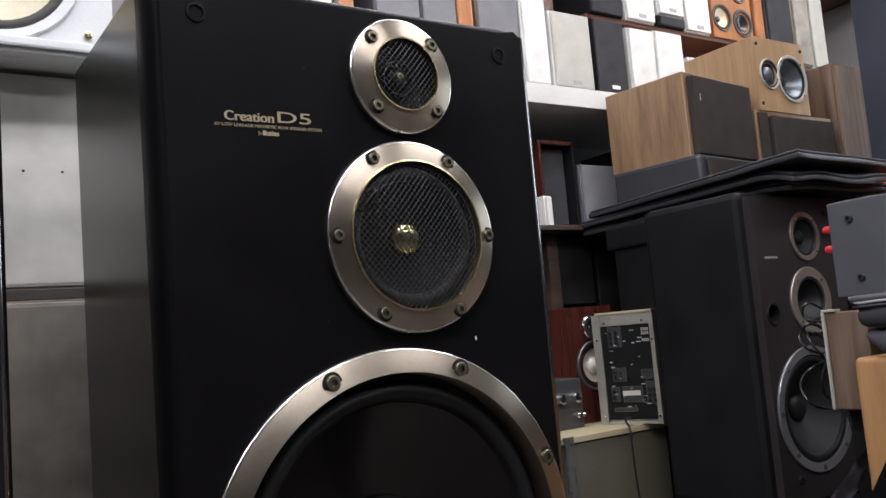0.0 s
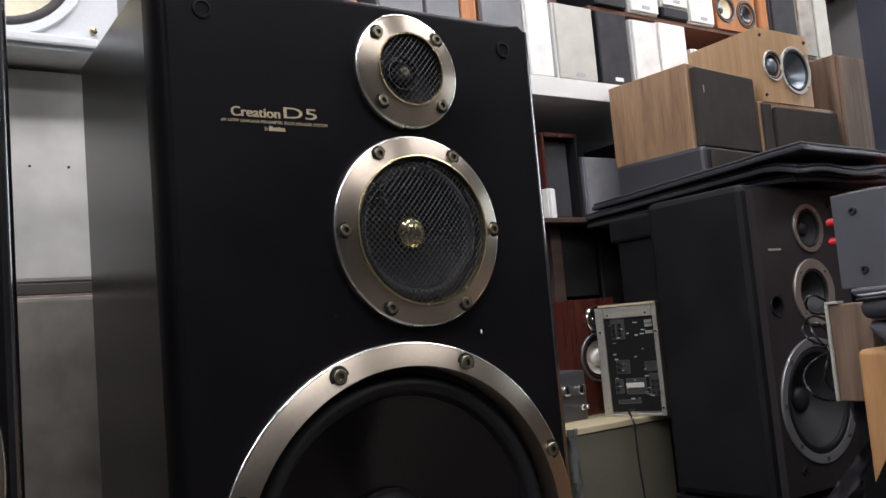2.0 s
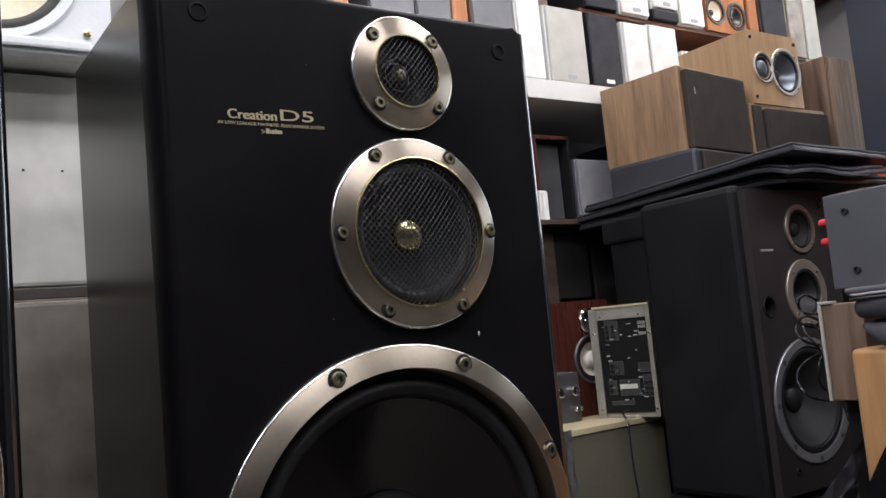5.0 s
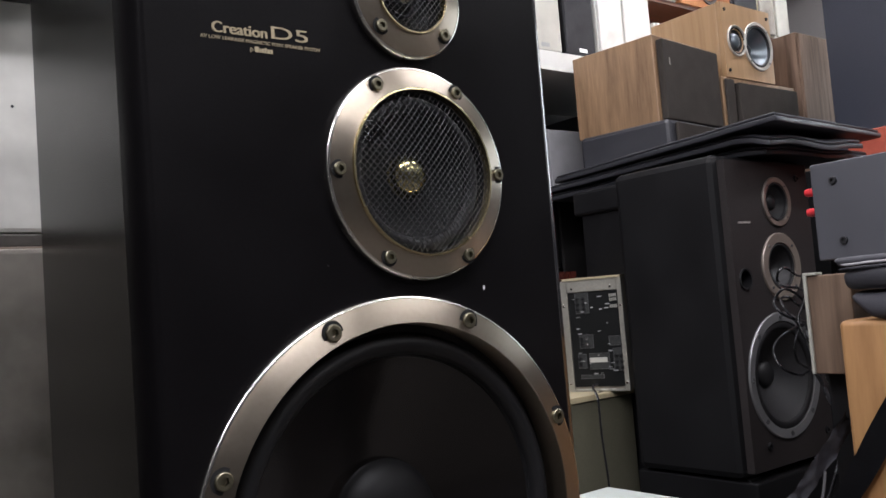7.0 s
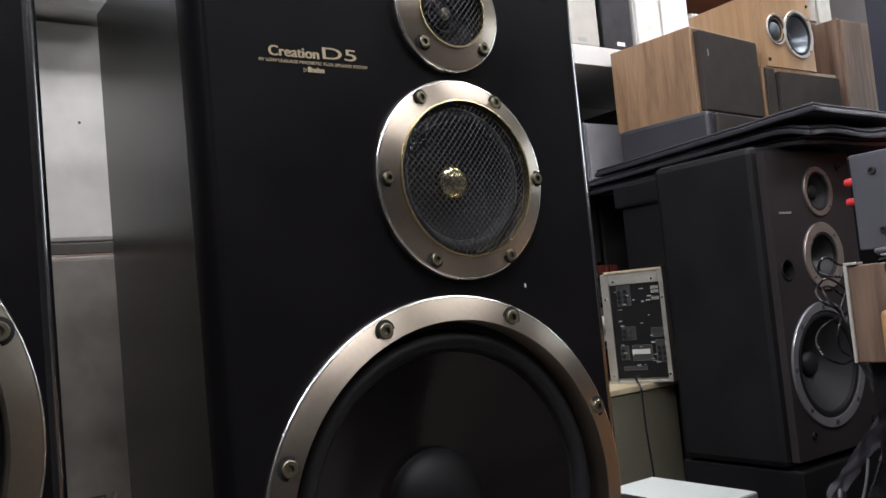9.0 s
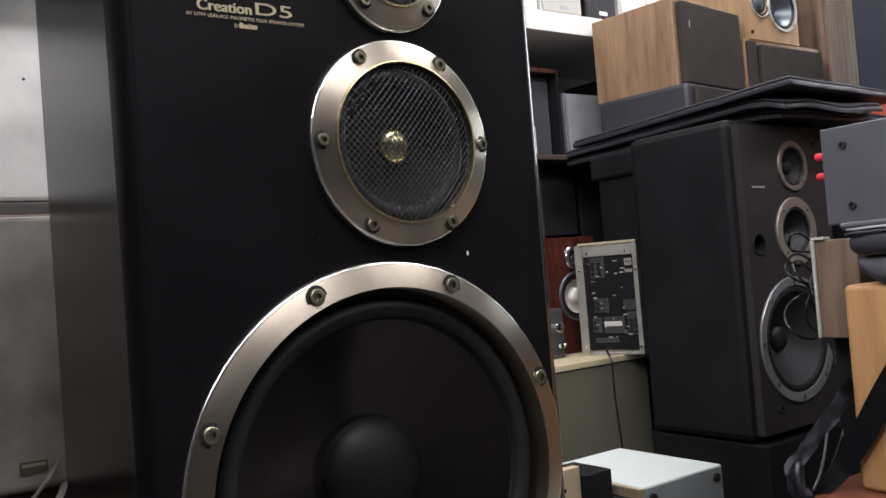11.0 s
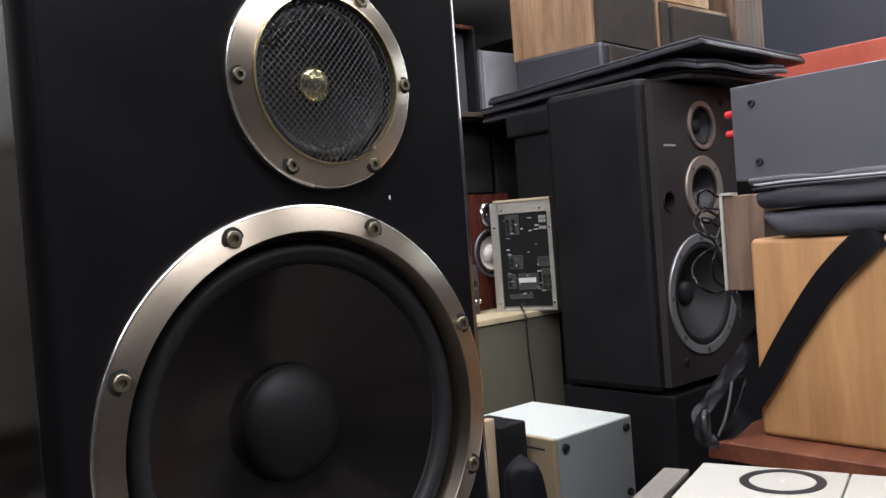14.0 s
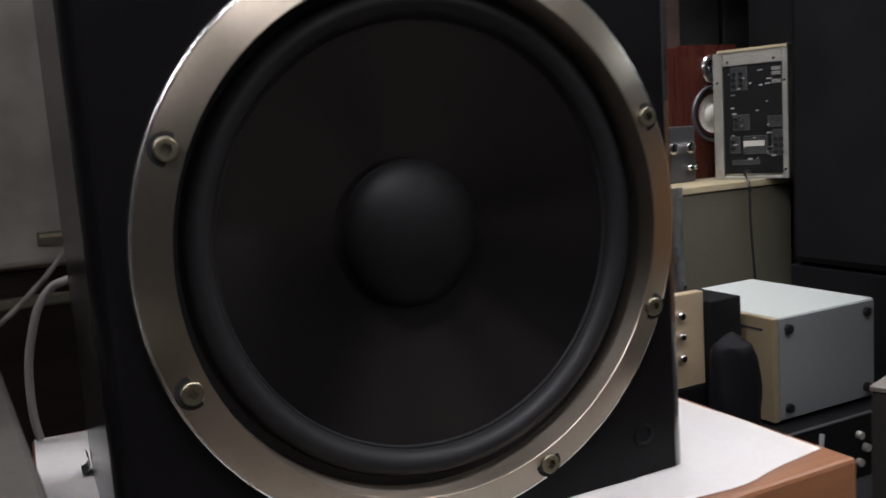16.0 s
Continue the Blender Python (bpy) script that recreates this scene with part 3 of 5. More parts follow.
    part("phase_cap", lathe([(0.0050, 0.002), (0.0046, -0.0015), (0.0030, -0.0030), (0.0012, -0.0033), (0, -0.0026)], 20), BOLT_ZINC, tw, "small bright centre cap", (0, 0, 0), 50)
    # grille sockets
    peg = None
    for x, z in ((-0.1395, 0.588), (0.1395, 0.588), (-0.1395, 0.027), (0.1395, 0.027)):
        if peg is None:
            peg = part("grille_socket", lathe([(0.0077, 0.0006), (0.0073, -0.0012), (0.0056, -0.0014), (0.0050, 0.0), (0.0046, 0.0005), (0, 0.0005)], 24), DARK_FELT, sp, "", (x, 0, z), 30)
        else:
            again(peg, (x, 0, z))
    return sp


def lettering(text, size, width, depth=0.0003, heavy=0.0):
    """Raised letters as one mesh, set to the given width, with the left end of their base line at the origin."""
    cu = bpy.data.curves.new("lettering", "FONT")
    cu.body, cu.size, cu.extrude, cu.offset = text, size, depth, heavy
    ob = bpy.data.objects.new("lettering", cu)
    scene.collection.objects.link(ob)
    bpy.context.view_layer.update()
    me = bpy.data.meshes.new_from_object(ob.evaluated_get(bpy.context.evaluated_depsgraph_get()))
    bpy.data.objects.remove(ob)
    bpy.data.curves.remove(cu)
    bm = bmesh.new()
    bm.from_mesh(me)
    bpy.data.meshes.remove(me)
    low, high = min(v.co.x for v in bm.verts), max(v.co.x for v in bm.verts)
    bmesh.ops.translate(bm, vec=(-low, 0, 0), verts=bm.verts)
    bmesh.ops.transform(bm, matrix=Matrix.Rotation(math.pi / 2, 4, "X") @ Matrix.Diagonal((width / (high - low), 1, 1, 1)), verts=bm.verts)
    return bm


def nameplate(sp, x):
    """Gold print high on the baffle: the series words, the line of small words, and plain shapes for the maker's mark."""
    bold = lettering("Creation", 0.0104, 0.0382)
    twice = bmesh.ops.duplicate(bold, geom=bold.verts[:] + bold.edges[:] + bold.faces[:])["geom"]
    bmesh.ops.translate(bold, vec=(0.0006, -0.00008, 0), verts=[g for g in twice if isinstance(g, bmesh.types.BMVert)])
    part("lettering", bold, GOLD_PRINT, sp, "bold gold word", (x, -0.0001, 0.5091))
    part("lettering", lettering("D5", 0.0122, 0.0276), GOLD_PRINT, sp, "wide gold letter and figure", (x + 0.0418, -0.0001, 0.5098))
    part("lettering", lettering("AV LOW LEAKAGE MAGNETIC FLUX SPEAKER SYSTEM", 0.0033, 0.086), GOLD_PRINT, sp, "line of small gold words", (x - 0.008, -0.0001, 0.5046))
    ring = lathe([(0.0019, 0.0002), (0.0019, -0.0003), (0.0013, -0.0003), (0.0013, 0.0002)], 3)
    part("maker_mark", ring, GOLD_PRINT, sp, "", (x + 0.0268, 0, 0.5002))
    for k, (tall, wide) in enumerate(((0.0037, 0.0028), (0.0027, 0.0010), (0.0027, 0.0021), (0.0035, 0.0013), (0.0027, 0.0022), (0.0027, 0.0015))):
        left = x + 0.0292 + (0.0, 0.0032, 0.0046, 0.0071, 0.0088, 0.0114)[k]
        part("maker_mark", box(left, left + wide, -0.0003, 0.0003, 0.4990, 0.4990 + tall), GOLD_PRINT, sp)


BASE = 0.70
main = three_way(1)
nameplate(main, -0.1225)
chip = lathe([(0.0012, 0.0002), (0.001, -0.0004), (0, -0.0005)], 7)
bmesh.ops.scale(chip, vec=(0.7, 1, 1.8), verts=chip.verts)
part("paint_chip", chip, PAPER, main, "tiny white chip", (0.0865, 0, 0.3345))
for cx, cz in ((-0.0555, 0.556), (-0.0495, 0.356)):
    part("dust_speck", lathe([(0.00035, 0.0001), (0.0002, -0.0002), (0, -0.0002)], 6), PRINT_GREY, main, "", (cx, 0, cz))
main.location = (-0.0035, 0.006, BASE)
twin = three_way(-1)
nameplate(twin, -0.1225)
twin.location = (-0.4465, 0.006, 0.806)


# ---- tables and racks ----
def table(name, x0, x1, y0, y1, top, thick, mat, label, turn=0.0):
    t = thing(name, ((x0 + x1) / 2, (y0 + y1) / 2, 0), label, "table", "", turn)
    hx, hy = (x1 - x0) / 2, (y1 - y0) / 2
    part("tabletop", box(-hx, hx, -hy, hy, top - thick, top, 0.003), mat, t)
    leg = None
    for sx in (-1, 1):
        for sy in (-1, 1):
            p = (sx * (hx - 0.04), sy * (hy - 0.04), 0)
            if leg is None:
                leg = part("leg", box(-0.02, 0.02, -0.02, 0.02, 0, top - thick, 0.003), mat, t, "", p)
            else:
                again(leg, p)
    return t


table("bench", -0.2165, 0.268, -0.048, 0.362, 0.698, 0.042, TABLE_WOOD, "brown wooden bench under the black loudspeaker")
table("bench", -0.80, -0.2175, -0.16, 0.255, 0.8055, 0.042, DRAB_TOP, "drab grey-brown bench under the second loudspeaker", 4.3)


def paper_sheet():
    """A wrapping sheet under the loudspeaker, with a ragged front edge and a slight ripple."""
    bm = bmesh.new()
    nx, ny = 40, 34
    grid = []
    for i in range(nx + 1):
        row = []
        u = i / nx
        x = -0.2145 + u * 0.472
        front = -0.040 + 0.006 * noise.noise(Vector((x * 25, 0.3, 0))) + 0.010 * max(0, (x - 0.19) / 0.07)
        back = 0.352 - max(0, (x - 0.05)) * 1.12
        for j in range(ny + 1):
            y = front + (back - front) * j / ny
            away = max(x - 0.172, -0.179 - x, 0.004 - y, 0.0)
            z = min(away / 0.05, 1.0) * 0.0012 * (1 + noise.noise(Vector((x * 18, y * 18, 2))))
            row.append(bm.verts.new((x, y, z + 0.0006)))
        grid.append(row)
    for i in range(nx):
        for j in range(ny):
            bm.faces.new((grid[i][j], grid[i + 1][j], grid[i + 1][j + 1], grid[i][j + 1]))
    bmesh.ops.solidify(bm, geom=list(bm.faces), thickness=0.0004)
    ob = part("paper_sheet", bm, PAPER, None, "", (0, 0, 0.69895), 60)
    return tagged(ob, "crumpled white paper sheet under the loudspeaker", "paper")


paper_sheet()


def rack():
    t = thing("low_rack", (-0.35, 0.66, 0), "dark brown rack carrying stacked speakers", "rack")
    part("shelf_board", box(-0.45, 0.55, -0.24, 0.24, 0.80, 0.834, 0.003), DARK_BROWN, t)
    # Paler strip stands in for the highlight along the board's lower edge.
    part("front_lip", box(-0.45, 0.55, -0.249, -0.2403, 0.801, 0.811, 0.002), OLIVE, t, "pale strip painted for the edge highlight")
    part("back_panel", box(-0.45, 0.55, 0.20, 0.22, 0.0, 0.80), DARK_BROWN, t)
    for x in (-0.43, 0.53):
        part("side_panel", box(x - 0.015, x + 0.015, -0.22, 0.20, 0, 0.80), DARK_BROWN, t)


rack()


# ---- driver pieces for the other speakers ----
def driver(parent, name, x, z, r, ring_mat, cone_mat, cap_mat, ring=0.16, depth=0.25, y=0.0, cap=0.32, screws=0, label="", surround=RUBBER):
    """A round driver on a front at y: ring, roll surround, cone and dust cap."""
    ri = r * (1 - ring)
    ob = part(name, lathe([(r, 0.001), (r, -0.003), (r - 0.0015, -0.005), (ri + 0.001, -0.004), (ri, 0.002)], 48), ring_mat, parent, label, (x, y, z), 35)
    rs = ri * 0.86
    part("surround", lathe([(ri + 0.0005, 0.003)] + [((ri + rs) / 2 + (ri - rs) / 2 * math.cos(a), 0.002 - 0.005 * math.sin(a)) for a in (math.pi * k / 6 for k in range(7))] + [(rs, 0.004)], 48), surround, ob, "", (0, 0, 0), 60)
    rc = rs * cap
    part("cone", lathe([(rs, 0.0035), ((rs + rc) / 2, 0.0035 + r * depth * 0.6), (rc * 0.95, 0.0035 + r * depth)], 48), cone_mat, ob, "", (0, 0, 0), 60)
    part("dust_cap", lathe([(rc * math.cos(a), 0.0035 + r * depth - rc * 0.55 * math.sin(a)) for a in (math.pi / 2 * k / 6 for k in range(7))], 32), cap_mat, ob, "", (0, 0, 0), 60)
    if screws:
        first = None
        for k in range(screws):
            a = radians(45 + 360 * k / screws)
            p = ((r + ri) / 2 * math.cos(a), -0.0045, (r + ri) / 2 * math.sin(a))
            if first is None:
                first = part("screw", bolt(r * 0.04, 0.002), GREY_RING, ob, "", p)
            else:
                again(first, p)
    return ob


def cabinet(name, x0, x1, y0, y1, z0, z1, mat, label, group="", holes=(), front=None, bevel=0.003, turn=0.0, inset=0.0):
    """A speaker box, front towards -y, with a front board pierced for its drivers. Local origin at the middle of its base front."""
    t = thing(name, ((x0 + x1) / 2, y0, z0), label, "loudspeaker", group, turn)
    hx, h, d = (x1 - x0) / 2, z1 - z0, y1 - y0
    holes = [(x - (x0 + x1) / 2, z - z0, r) for x, z, r in holes]
    if holes:
        bm = box(-hx, hx, 0.0185, d, 0, h, bevel)
        face = [f for f in bm.faces if f.normal.y < -0.9]
        bmesh.ops.inset_region(bm, faces=face, thickness=0.012, use_even_offset=True)
        made = bmesh.ops.extrude_face_region(bm, geom=face)
        bmesh.ops.translate(bm, vec=(0, d - 0.04, 0), verts=[g for g in made["geom"] if isinstance(g, bmesh.types.BMVert)])
        bmesh.ops.delete(bm, geom=face, context="FACES_ONLY")
        part("body", bm, mat, t)
        part("baffle", plate((-hx + inset, hx - inset, inset, h - inset), 0, 0.018, holes), front or mat, t)
    else:
        part("body", box(-hx, hx, 0, d, 0, h, bevel), mat, t)
    return t


def grille(parent, x0, x1, z0, z1, mat, thick=0.012, label="cloth-covered grille", bevel=0.004):
    return part("grille", box(x0, x1, -thick, -0.0004, z0, z1, bevel), mat, parent, label)


# ---- tall black speaker on its twin-sized stand ----
def tall_speaker():
    x0, x1, y0, y1, z0, z1 = 1.226, 1.575, 0.56, 0.856, 0.612, 1.30
    t = cabinet("loudspeaker", x0, x1, y0, y1, z0, z1, BLACK_VINYL, "tall matt black loudspeaker with three open drivers", holes=((1.422, 1.197, 0.046), (1.416, 1.052, 0.056), (1.386, 0.816, 0.116), (1.277, 1.029, 0.020)), front=BROWN_BLACK, bevel=0.016, inset=0.014)
    cx = (x0 + x1) / 2
    driver(t, "tweeter", 1.422 - cx, 1.197 - z0, 0.056, SILVER_RING, RUBBER, RUBBER, ring=0.22, depth=0.2, cap=0.45, screws=4)
    driver(t, "midrange", 1.416 - cx, 1.052 - z0, 0.0755, TAN_RING, GREY_CONE, CONE_BLACK, ring=0.30, depth=0.5, cap=0.4, screws=4, label="silver-ringed midrange driver")
    driver(t, "woofer", 1.386 - cx, 0.816 - z0, 0.137, PALE_RING, GREY_CONE, RUBBER, ring=0.15, depth=0.34, cap=0.30, screws=8, label="woofer with grey metal ring")
    part("port", lathe([(0.024, 0.001), (0.023, -0.003), (0.019, -0.002), (0.018, 0.06), (0, 0.06)], 24), RUBBER, t, "", (1.277 - cx, 0, 1.029 - z0), 40)
    part("badge", box(-0.022, 0.022, -0.0015, 0.0, -0.0022, 0.0022), CABLE_GREY, t, "thin grey name strip", (1.292 - cx, 0, 1.151 - z0))
    for x, z in ((1.515, 1.252), (1.302, 0.674), (1.535, 0.674)):
        part("grille_socket", lathe([(0.009, 0.001), (0.008, -0.004), (0.004, -0.004), (0.0035, 0.0)], 16), RUBBER, t, "", (x - cx, 0, z - z0), 40)
    stand = thing("speaker_stand", (cx, y0, 0), "black box stand beneath the tall speaker", "stand")
    part("body", box(-0.163, 0.172, -0.005, 0.31, 0, 0.607, 0.004), BLACK_VINYL, stand)
    for x in (-0.13, 0.13):
        part("foot_pad", box(x - 0.02, x + 0.02, 0.02, 0.06, 0.607, 0.612), RUBBER, stand)


tall_speaker()


# ---- loose grilles on top of the tall speaker ----
def loose_grille(x, y, z, w, d, turn, skew, label, droop=0.0, ripple=0.0018, thick=0.020):
    """A flat grille frame, racked out of square by the skew, with cloth over it; droop lets its free front edge sag."""
    t = thing("loose_grille", (x, y, z), label, "speaker grille", "loose grilles", turn)
    frame_mesh = box(0, w, 0, d, 0, thick * 0.6, 0.003)
    cloth_mesh = box(0.004, w - 0.004, 0.004, d - 0.004, thick * 0.6 + 0.0003, thick, 0.004)
    for bm in (frame_mesh, cloth_mesh):
        bmesh.ops.subdivide_edges(bm, edges=[e for e in bm.edges if e.calc_length() > 0.1], cuts=16, use_grid_fill=True)
        for v in bm.verts:
            fall = max(0.0, 1 - v.co.y / 0.085)
            v.co.z += ripple * noise.noise(Vector((v.co.x * 9, v.co.y * 9, z * 50)))
            v.co.z -= droop * fall ** 1.5 * (0.75 + 0.9 * noise.noise(Vector((v.co.x * 6.5, 0.7, z * 9))))
            v.co.y += skew * v.co.x + droop * 0.5 * noise.noise(Vector((v.co.x * 6, 3.3, z * 7))) * min(fall, 1)
    part("frame", frame_mesh, GRILLE_BLACK, t, smooth=40)
    part("cloth", cloth_mesh, GRILLE_BLACK, t, smooth=40)


loose_grille(1.340, 0.52, 1.3025, 0.40, 0.77, -7, 0.05, "limp black cloth speaker grille lying at the bottom", 0.012)
loose_grille(1.300, 0.485, 1.3255, 0.36, 0.82, -9, 0.1, "sagging black cloth speaker grille in the middle", 0.024)
loose_grille(1.272, 0.450, 1.3485, 0.50, 0.80, -10.5, 0.25, "stiff black cloth speaker grille lying on top")

t = cabinet("loudspeaker", 1.36, 1.92, 0.90, 1.09, 0.0, 1.2345, BLACK_VINYL, "big black speaker cabinet behind the tall one")
grille(t, -0.26, 0.26, 0.05, 1.18, BLACK_CLOTH)
t = cabinet("bookshelf_speaker", 1.35, 1.90, 0.90, 1.11, 1.235, 1.299, BLACK_VINYL, "flat black slab speaker on the big black cabinet", bevel=0.008)
part("grille", box(-0.25, 0.25, -0.010, -0.0004, 0.006, 0.058, 0.003), CHAR_CLOTH, t)


# ---- oak bookshelf speakers on the grilles ----
def oak_speakers():
    t = cabinet("bookshelf_speaker", 1.575, 2.29, 0.985, 1.285, 1.3700, 1.486, GRILLE_BLACK, "black slab speaker lying beneath the oak speakers", bevel=0.012, turn=7)
    grille(t, -0.33, 0.34, 0.010, 0.106, BLACK_CLOTH, 0.012)
    t = cabinet("bookshelf_speaker", 1.598, 1.930, 1.006, 1.286, 1.4865, 1.736, OAK, "oak veneer bookshelf speaker with black cloth grille", "oak speakers", turn=6)
    grille(t, -0.152, 0.155, 0.006, 0.235, BLACK_CLOTH, 0.022)
    part("badge", box(-0.123, -0.119, -0.0232, -0.022, 0.163, 0.183), CABLE_GREY, t)
    t = cabinet("bookshelf_speaker", 1.932, 2.34, 1.002, 1.262, 1.4865, 1.654, OAK, "oak veneer speaker with dark cloth grille", "oak speakers")
    grille(t, -0.195, -0.150, 0.004, 0.160, BLACK_CLOTH, 0.010)
    grille(t, -0.142, 0.185, 0.004, 0.150, BLACK_CLOTH, 0.020)
    z0 = 1.655
    x0, x1 = 1.962, 2.226
    t = cabinet("bookshelf_speaker", x0, x1, 1.0, 1.268, z0, 1.892, LIGHT_OAK, "light oak two-way speaker with its grille off", "oak speakers", holes=((2.030, 1.775, 0.036), (2.146, 1.770, 0.064)))
    cx = (x0 + x1) / 2
    driver(t, "tweeter", 2.030 - cx, 1.775 - z0, 0.050, SATIN_SILVER, GREY_CONE, CONE_BLUE, ring=0.13, depth=0.12, cap=0.7, label="silver-ringed tweeter")
    driver(t, "woofer", 2.146 - cx, 1.770 - z0, 0.079, SATIN_SILVER, CONE_BLUE, CONE_BLUE, ring=0.14, depth=0.45, cap=0.32, screws=4, label="silver-ringed woofer with a blue-grey cone")
    for x, z in ((-0.114, 0.214), (-0.114, 0.022), (0.116, 0.214)):
        part("grille_socket", lathe([(0.006, 0.0), (0.005, -0.003), (0, -0.003)], 12), RUBBER, t, "", (x, 0, z))
    t = cabinet("loudspeaker", 2.36, 2.62, 0.99, 1.26, 1.3665, 1.845, GRAIN_OAK, "wood-grain speaker standing beside the oak speakers")
    part("front_panel", box(-0.126, 0.126, -0.010, -0.0004, 0.004, 0.474, 0.003), GRAIN_OAK, t)
    part("plinth", box(-0.12, 0.12, 0.01, 0.26, -0.0004, 0.003), BLACK_VINYL, t)
    t = cabinet("loudspeaker", 2.30, 2.75, 0.92, 1.262, 0.0, 1.366, BLACK_VINYL, "black speaker cabinet under the wood-grain one")
    grille(t, -0.20, 0.20, 0.06, 1.34, BLACK_CLOTH)


oak_speakers()


# ---- shelf wall of small speakers ----
def shelf_unit():
    t = thing("wall_shelf", (1.7, 1.53, 0), "long shelving with white and red-brown boards", "shelf")
    for z0, z1, x0, x1, y0, m in ((1.7045, 1.7645, -1.6, 1.95, -0.238, WHITE_PAINT), (1.320, 1.335, -1.6, 1.9, -0.26, DARK_BROWN), (2.476, 2.496, -1.6, 1.95, -0.238, RED_WOOD), (0.80, 0.82, -0.2, 1.9, -0.26, DARK_BROWN)):
        part("board", box(x0, x1, y0, 0.22, z0, z1, 0.002), m, t)
    part("board", box(-0.13, 0.70, -0.215, 0.22, 2.0115, 2.0255, 0.002), RED_WOOD, t)
    part("board", box(0.72, 1.23, -0.215, 0.22, 1.959, 1.975, 0.002), RED_WOOD, t)
    for x, m in ((-0.998, ORANGE_WOOD), (-0.611, ORANGE_WOOD), (0.766, ORANGE_WOOD), (1.93, WALL_PAINT)):
        part("upright", box(x - 0.027, x + 0.027, -0.23, 0.20, 1.765, 2.4755, 0.012, 3), m, t, "rounded orange wood upright" if m == ORANGE_WOOD else "grey painted end board")
    for x in (-1.58, -0.35, 1.88):
        part("upright", box(x - 0.02, x + 0.02, -0.2, 0.2, 0, 1.3195), DARK_BROWN, t)
        part("upright", box(x - 0.02, x + 0.02, -0.1, 0.2, 1.3355, 1.704), DARK_BROWN, t)
    part("back_panel", box(-1.6, 1.9, 0.2035, 0.2195, 0.0, 1.3195), DARK_BROWN, t)
    part("back_panel", box(-0.13, 1.23, 0.2001, 0.2145, 1.765, 2.476), RED_WOOD, t, "red-brown back panel")


shelf_unit()


def small_speaker(x0, x1, z0, z1, body, cloth_mat, label, y=1.30, badge=None, depth=0.18):
    t = cabinet("small_speaker", x0, x1, y + 0.012, y + depth, z0, z1, body, label, "small speakers on the shelves", bevel=0.002)
    hx = (x1 - x0) / 2
    grille(t, -hx + 0.004, hx - 0.004, 0.004, z1 - z0 - 0.004, cloth_mat, 0.012)
    if badge:
        part("badge", box(-0.012, 0.022, -0.0135, -0.012, 0.014, 0.026), badge, t, "small maker's plate drawn plain")
    return t


WHITE_LABEL, DARK_LABEL = "small satellite speaker with white cloth grille", "small satellite speaker with dark cloth grille"
for x0, x1, z0, z1, body, cl, badge in (
        (1.294, 1.391, 1.765, 2.293, WHITE_PAINT, WHITE_CLOTH, None), (1.409, 1.571, 1.765, 2.010, WHITE_PAINT, PALE_CLOTH, PRINT_GREY),
        (1.588, 1.723, 1.765, 2.010, BLACK_VINYL, CHAR_CLOTH, PAPER), (1.745, 1.864, 1.765, 2.001, WHITE_PAINT, WHITE_CLOTH, PRINT_GREY),
        (1.871, 2.008, 1.765, 2.008, WHITE_PAINT, WHITE_CLOTH, PRINT_GREY), (2.038, 2.177, 1.765, 1.934, WHITE_PAINT, WHITE_CLOTH, None),
        (1.591, 1.735, 2.026, 2.252, BLACK_VINYL, CHAR_CLOTH, None), (1.748, 1.887, 2.026, 2.273, WHITE_PAINT, WHITE_CLOTH, PRINT_GREY),
        (1.908, 2.035, 2.068, 2.314, WHITE_PAINT, WHITE_CLOTH, PRINT_GREY), (2.043, 2.175, 2.026, 2.293, WHITE_PAINT, WHITE_CLOTH, PRINT_GREY)):
    small_speaker(x0, x1, z0, z1, body, cl, DARK_LABEL if cl == CHAR_CLOTH else WHITE_LABEL, badge=badge)
small_speaker(1.906, 2.037, 2.026, 2.067, BLACK_VINYL, CHAR_CLOTH, "flat black box under a white satellite speaker")
for x0, x1, z0, z1, body, cl, label in (
        (2.516, 2.672, 1.976, 2.375, DARK_GREY, CHAR_CLOTH, "dark grey satellite speaker on the upper shelf"), (2.685, 2.788, 1.976, 2.314, CREAM, BEIGE_CLOTH, "beige satellite speaker with cloth grille"),
        (2.795, 2.891, 1.976, 2.314, WHITE_PAINT, PALE_CLOTH, "pale satellite speaker with cloth grille"), (0.236, 0.539, 1.765, 2.180, WHITE_PAINT, PALE_CLOTH, "pale wide speaker on the long shelf"),
        (0.790, 0.934, 1.765, 2.334, DARK_GREY, SLATE_CLOTH, "slate grey column speaker on the shelf"), (0.939, 1.057, 1.765, 2.334, DARK_GREY, SLATE_CLOTH, "slate grey column speaker on the shelf"),
        (1.129, 1.283, 1.765, 2.334, WALNUT, SLATE_CLOTH, "grey-brown column speaker on the shelf")):
    small_speaker(x0, x1, z0, z1, body, cl, label)

t = cabinet("small_speaker", 2.192, 2.418, 1.305, 1.500, 2.026, 2.334, ORANGE_WOOD, "orange wood speaker with yellow and black cones", "small speakers on the shelves", holes=((2.244, 2.103, 0.036), (2.362, 2.096, 0.036), (2.352, 2.216, 0.030)))
for x, z, r, cone in ((2.244, 2.103, 0.052, PALE_CONE), (2.362, 2.096, 0.054, CONE_BLACK), (2.352, 2.216, 0.046, CONE_BLACK)):
    driver(t, "woofer", x - 2.3050, z - 2.026, r, GREY_RING, cone, CONE_BLACK, ring=0.16, depth=0.3)
t = cabinet("small_speaker", 0.554, 0.708, 1.305, 1.500, 1.765, 2.129, PINK_WOOD, "pinkish wood speaker with a pale cone", "small speakers on the shelves", holes=((0.631, 1.939, 0.036),))
driver(t, "woofer", 0.0, 0.169, 0.052, GREY_RING, PALE_CONE, PALE_CONE, ring=0.2, depth=0.3, screws=6)

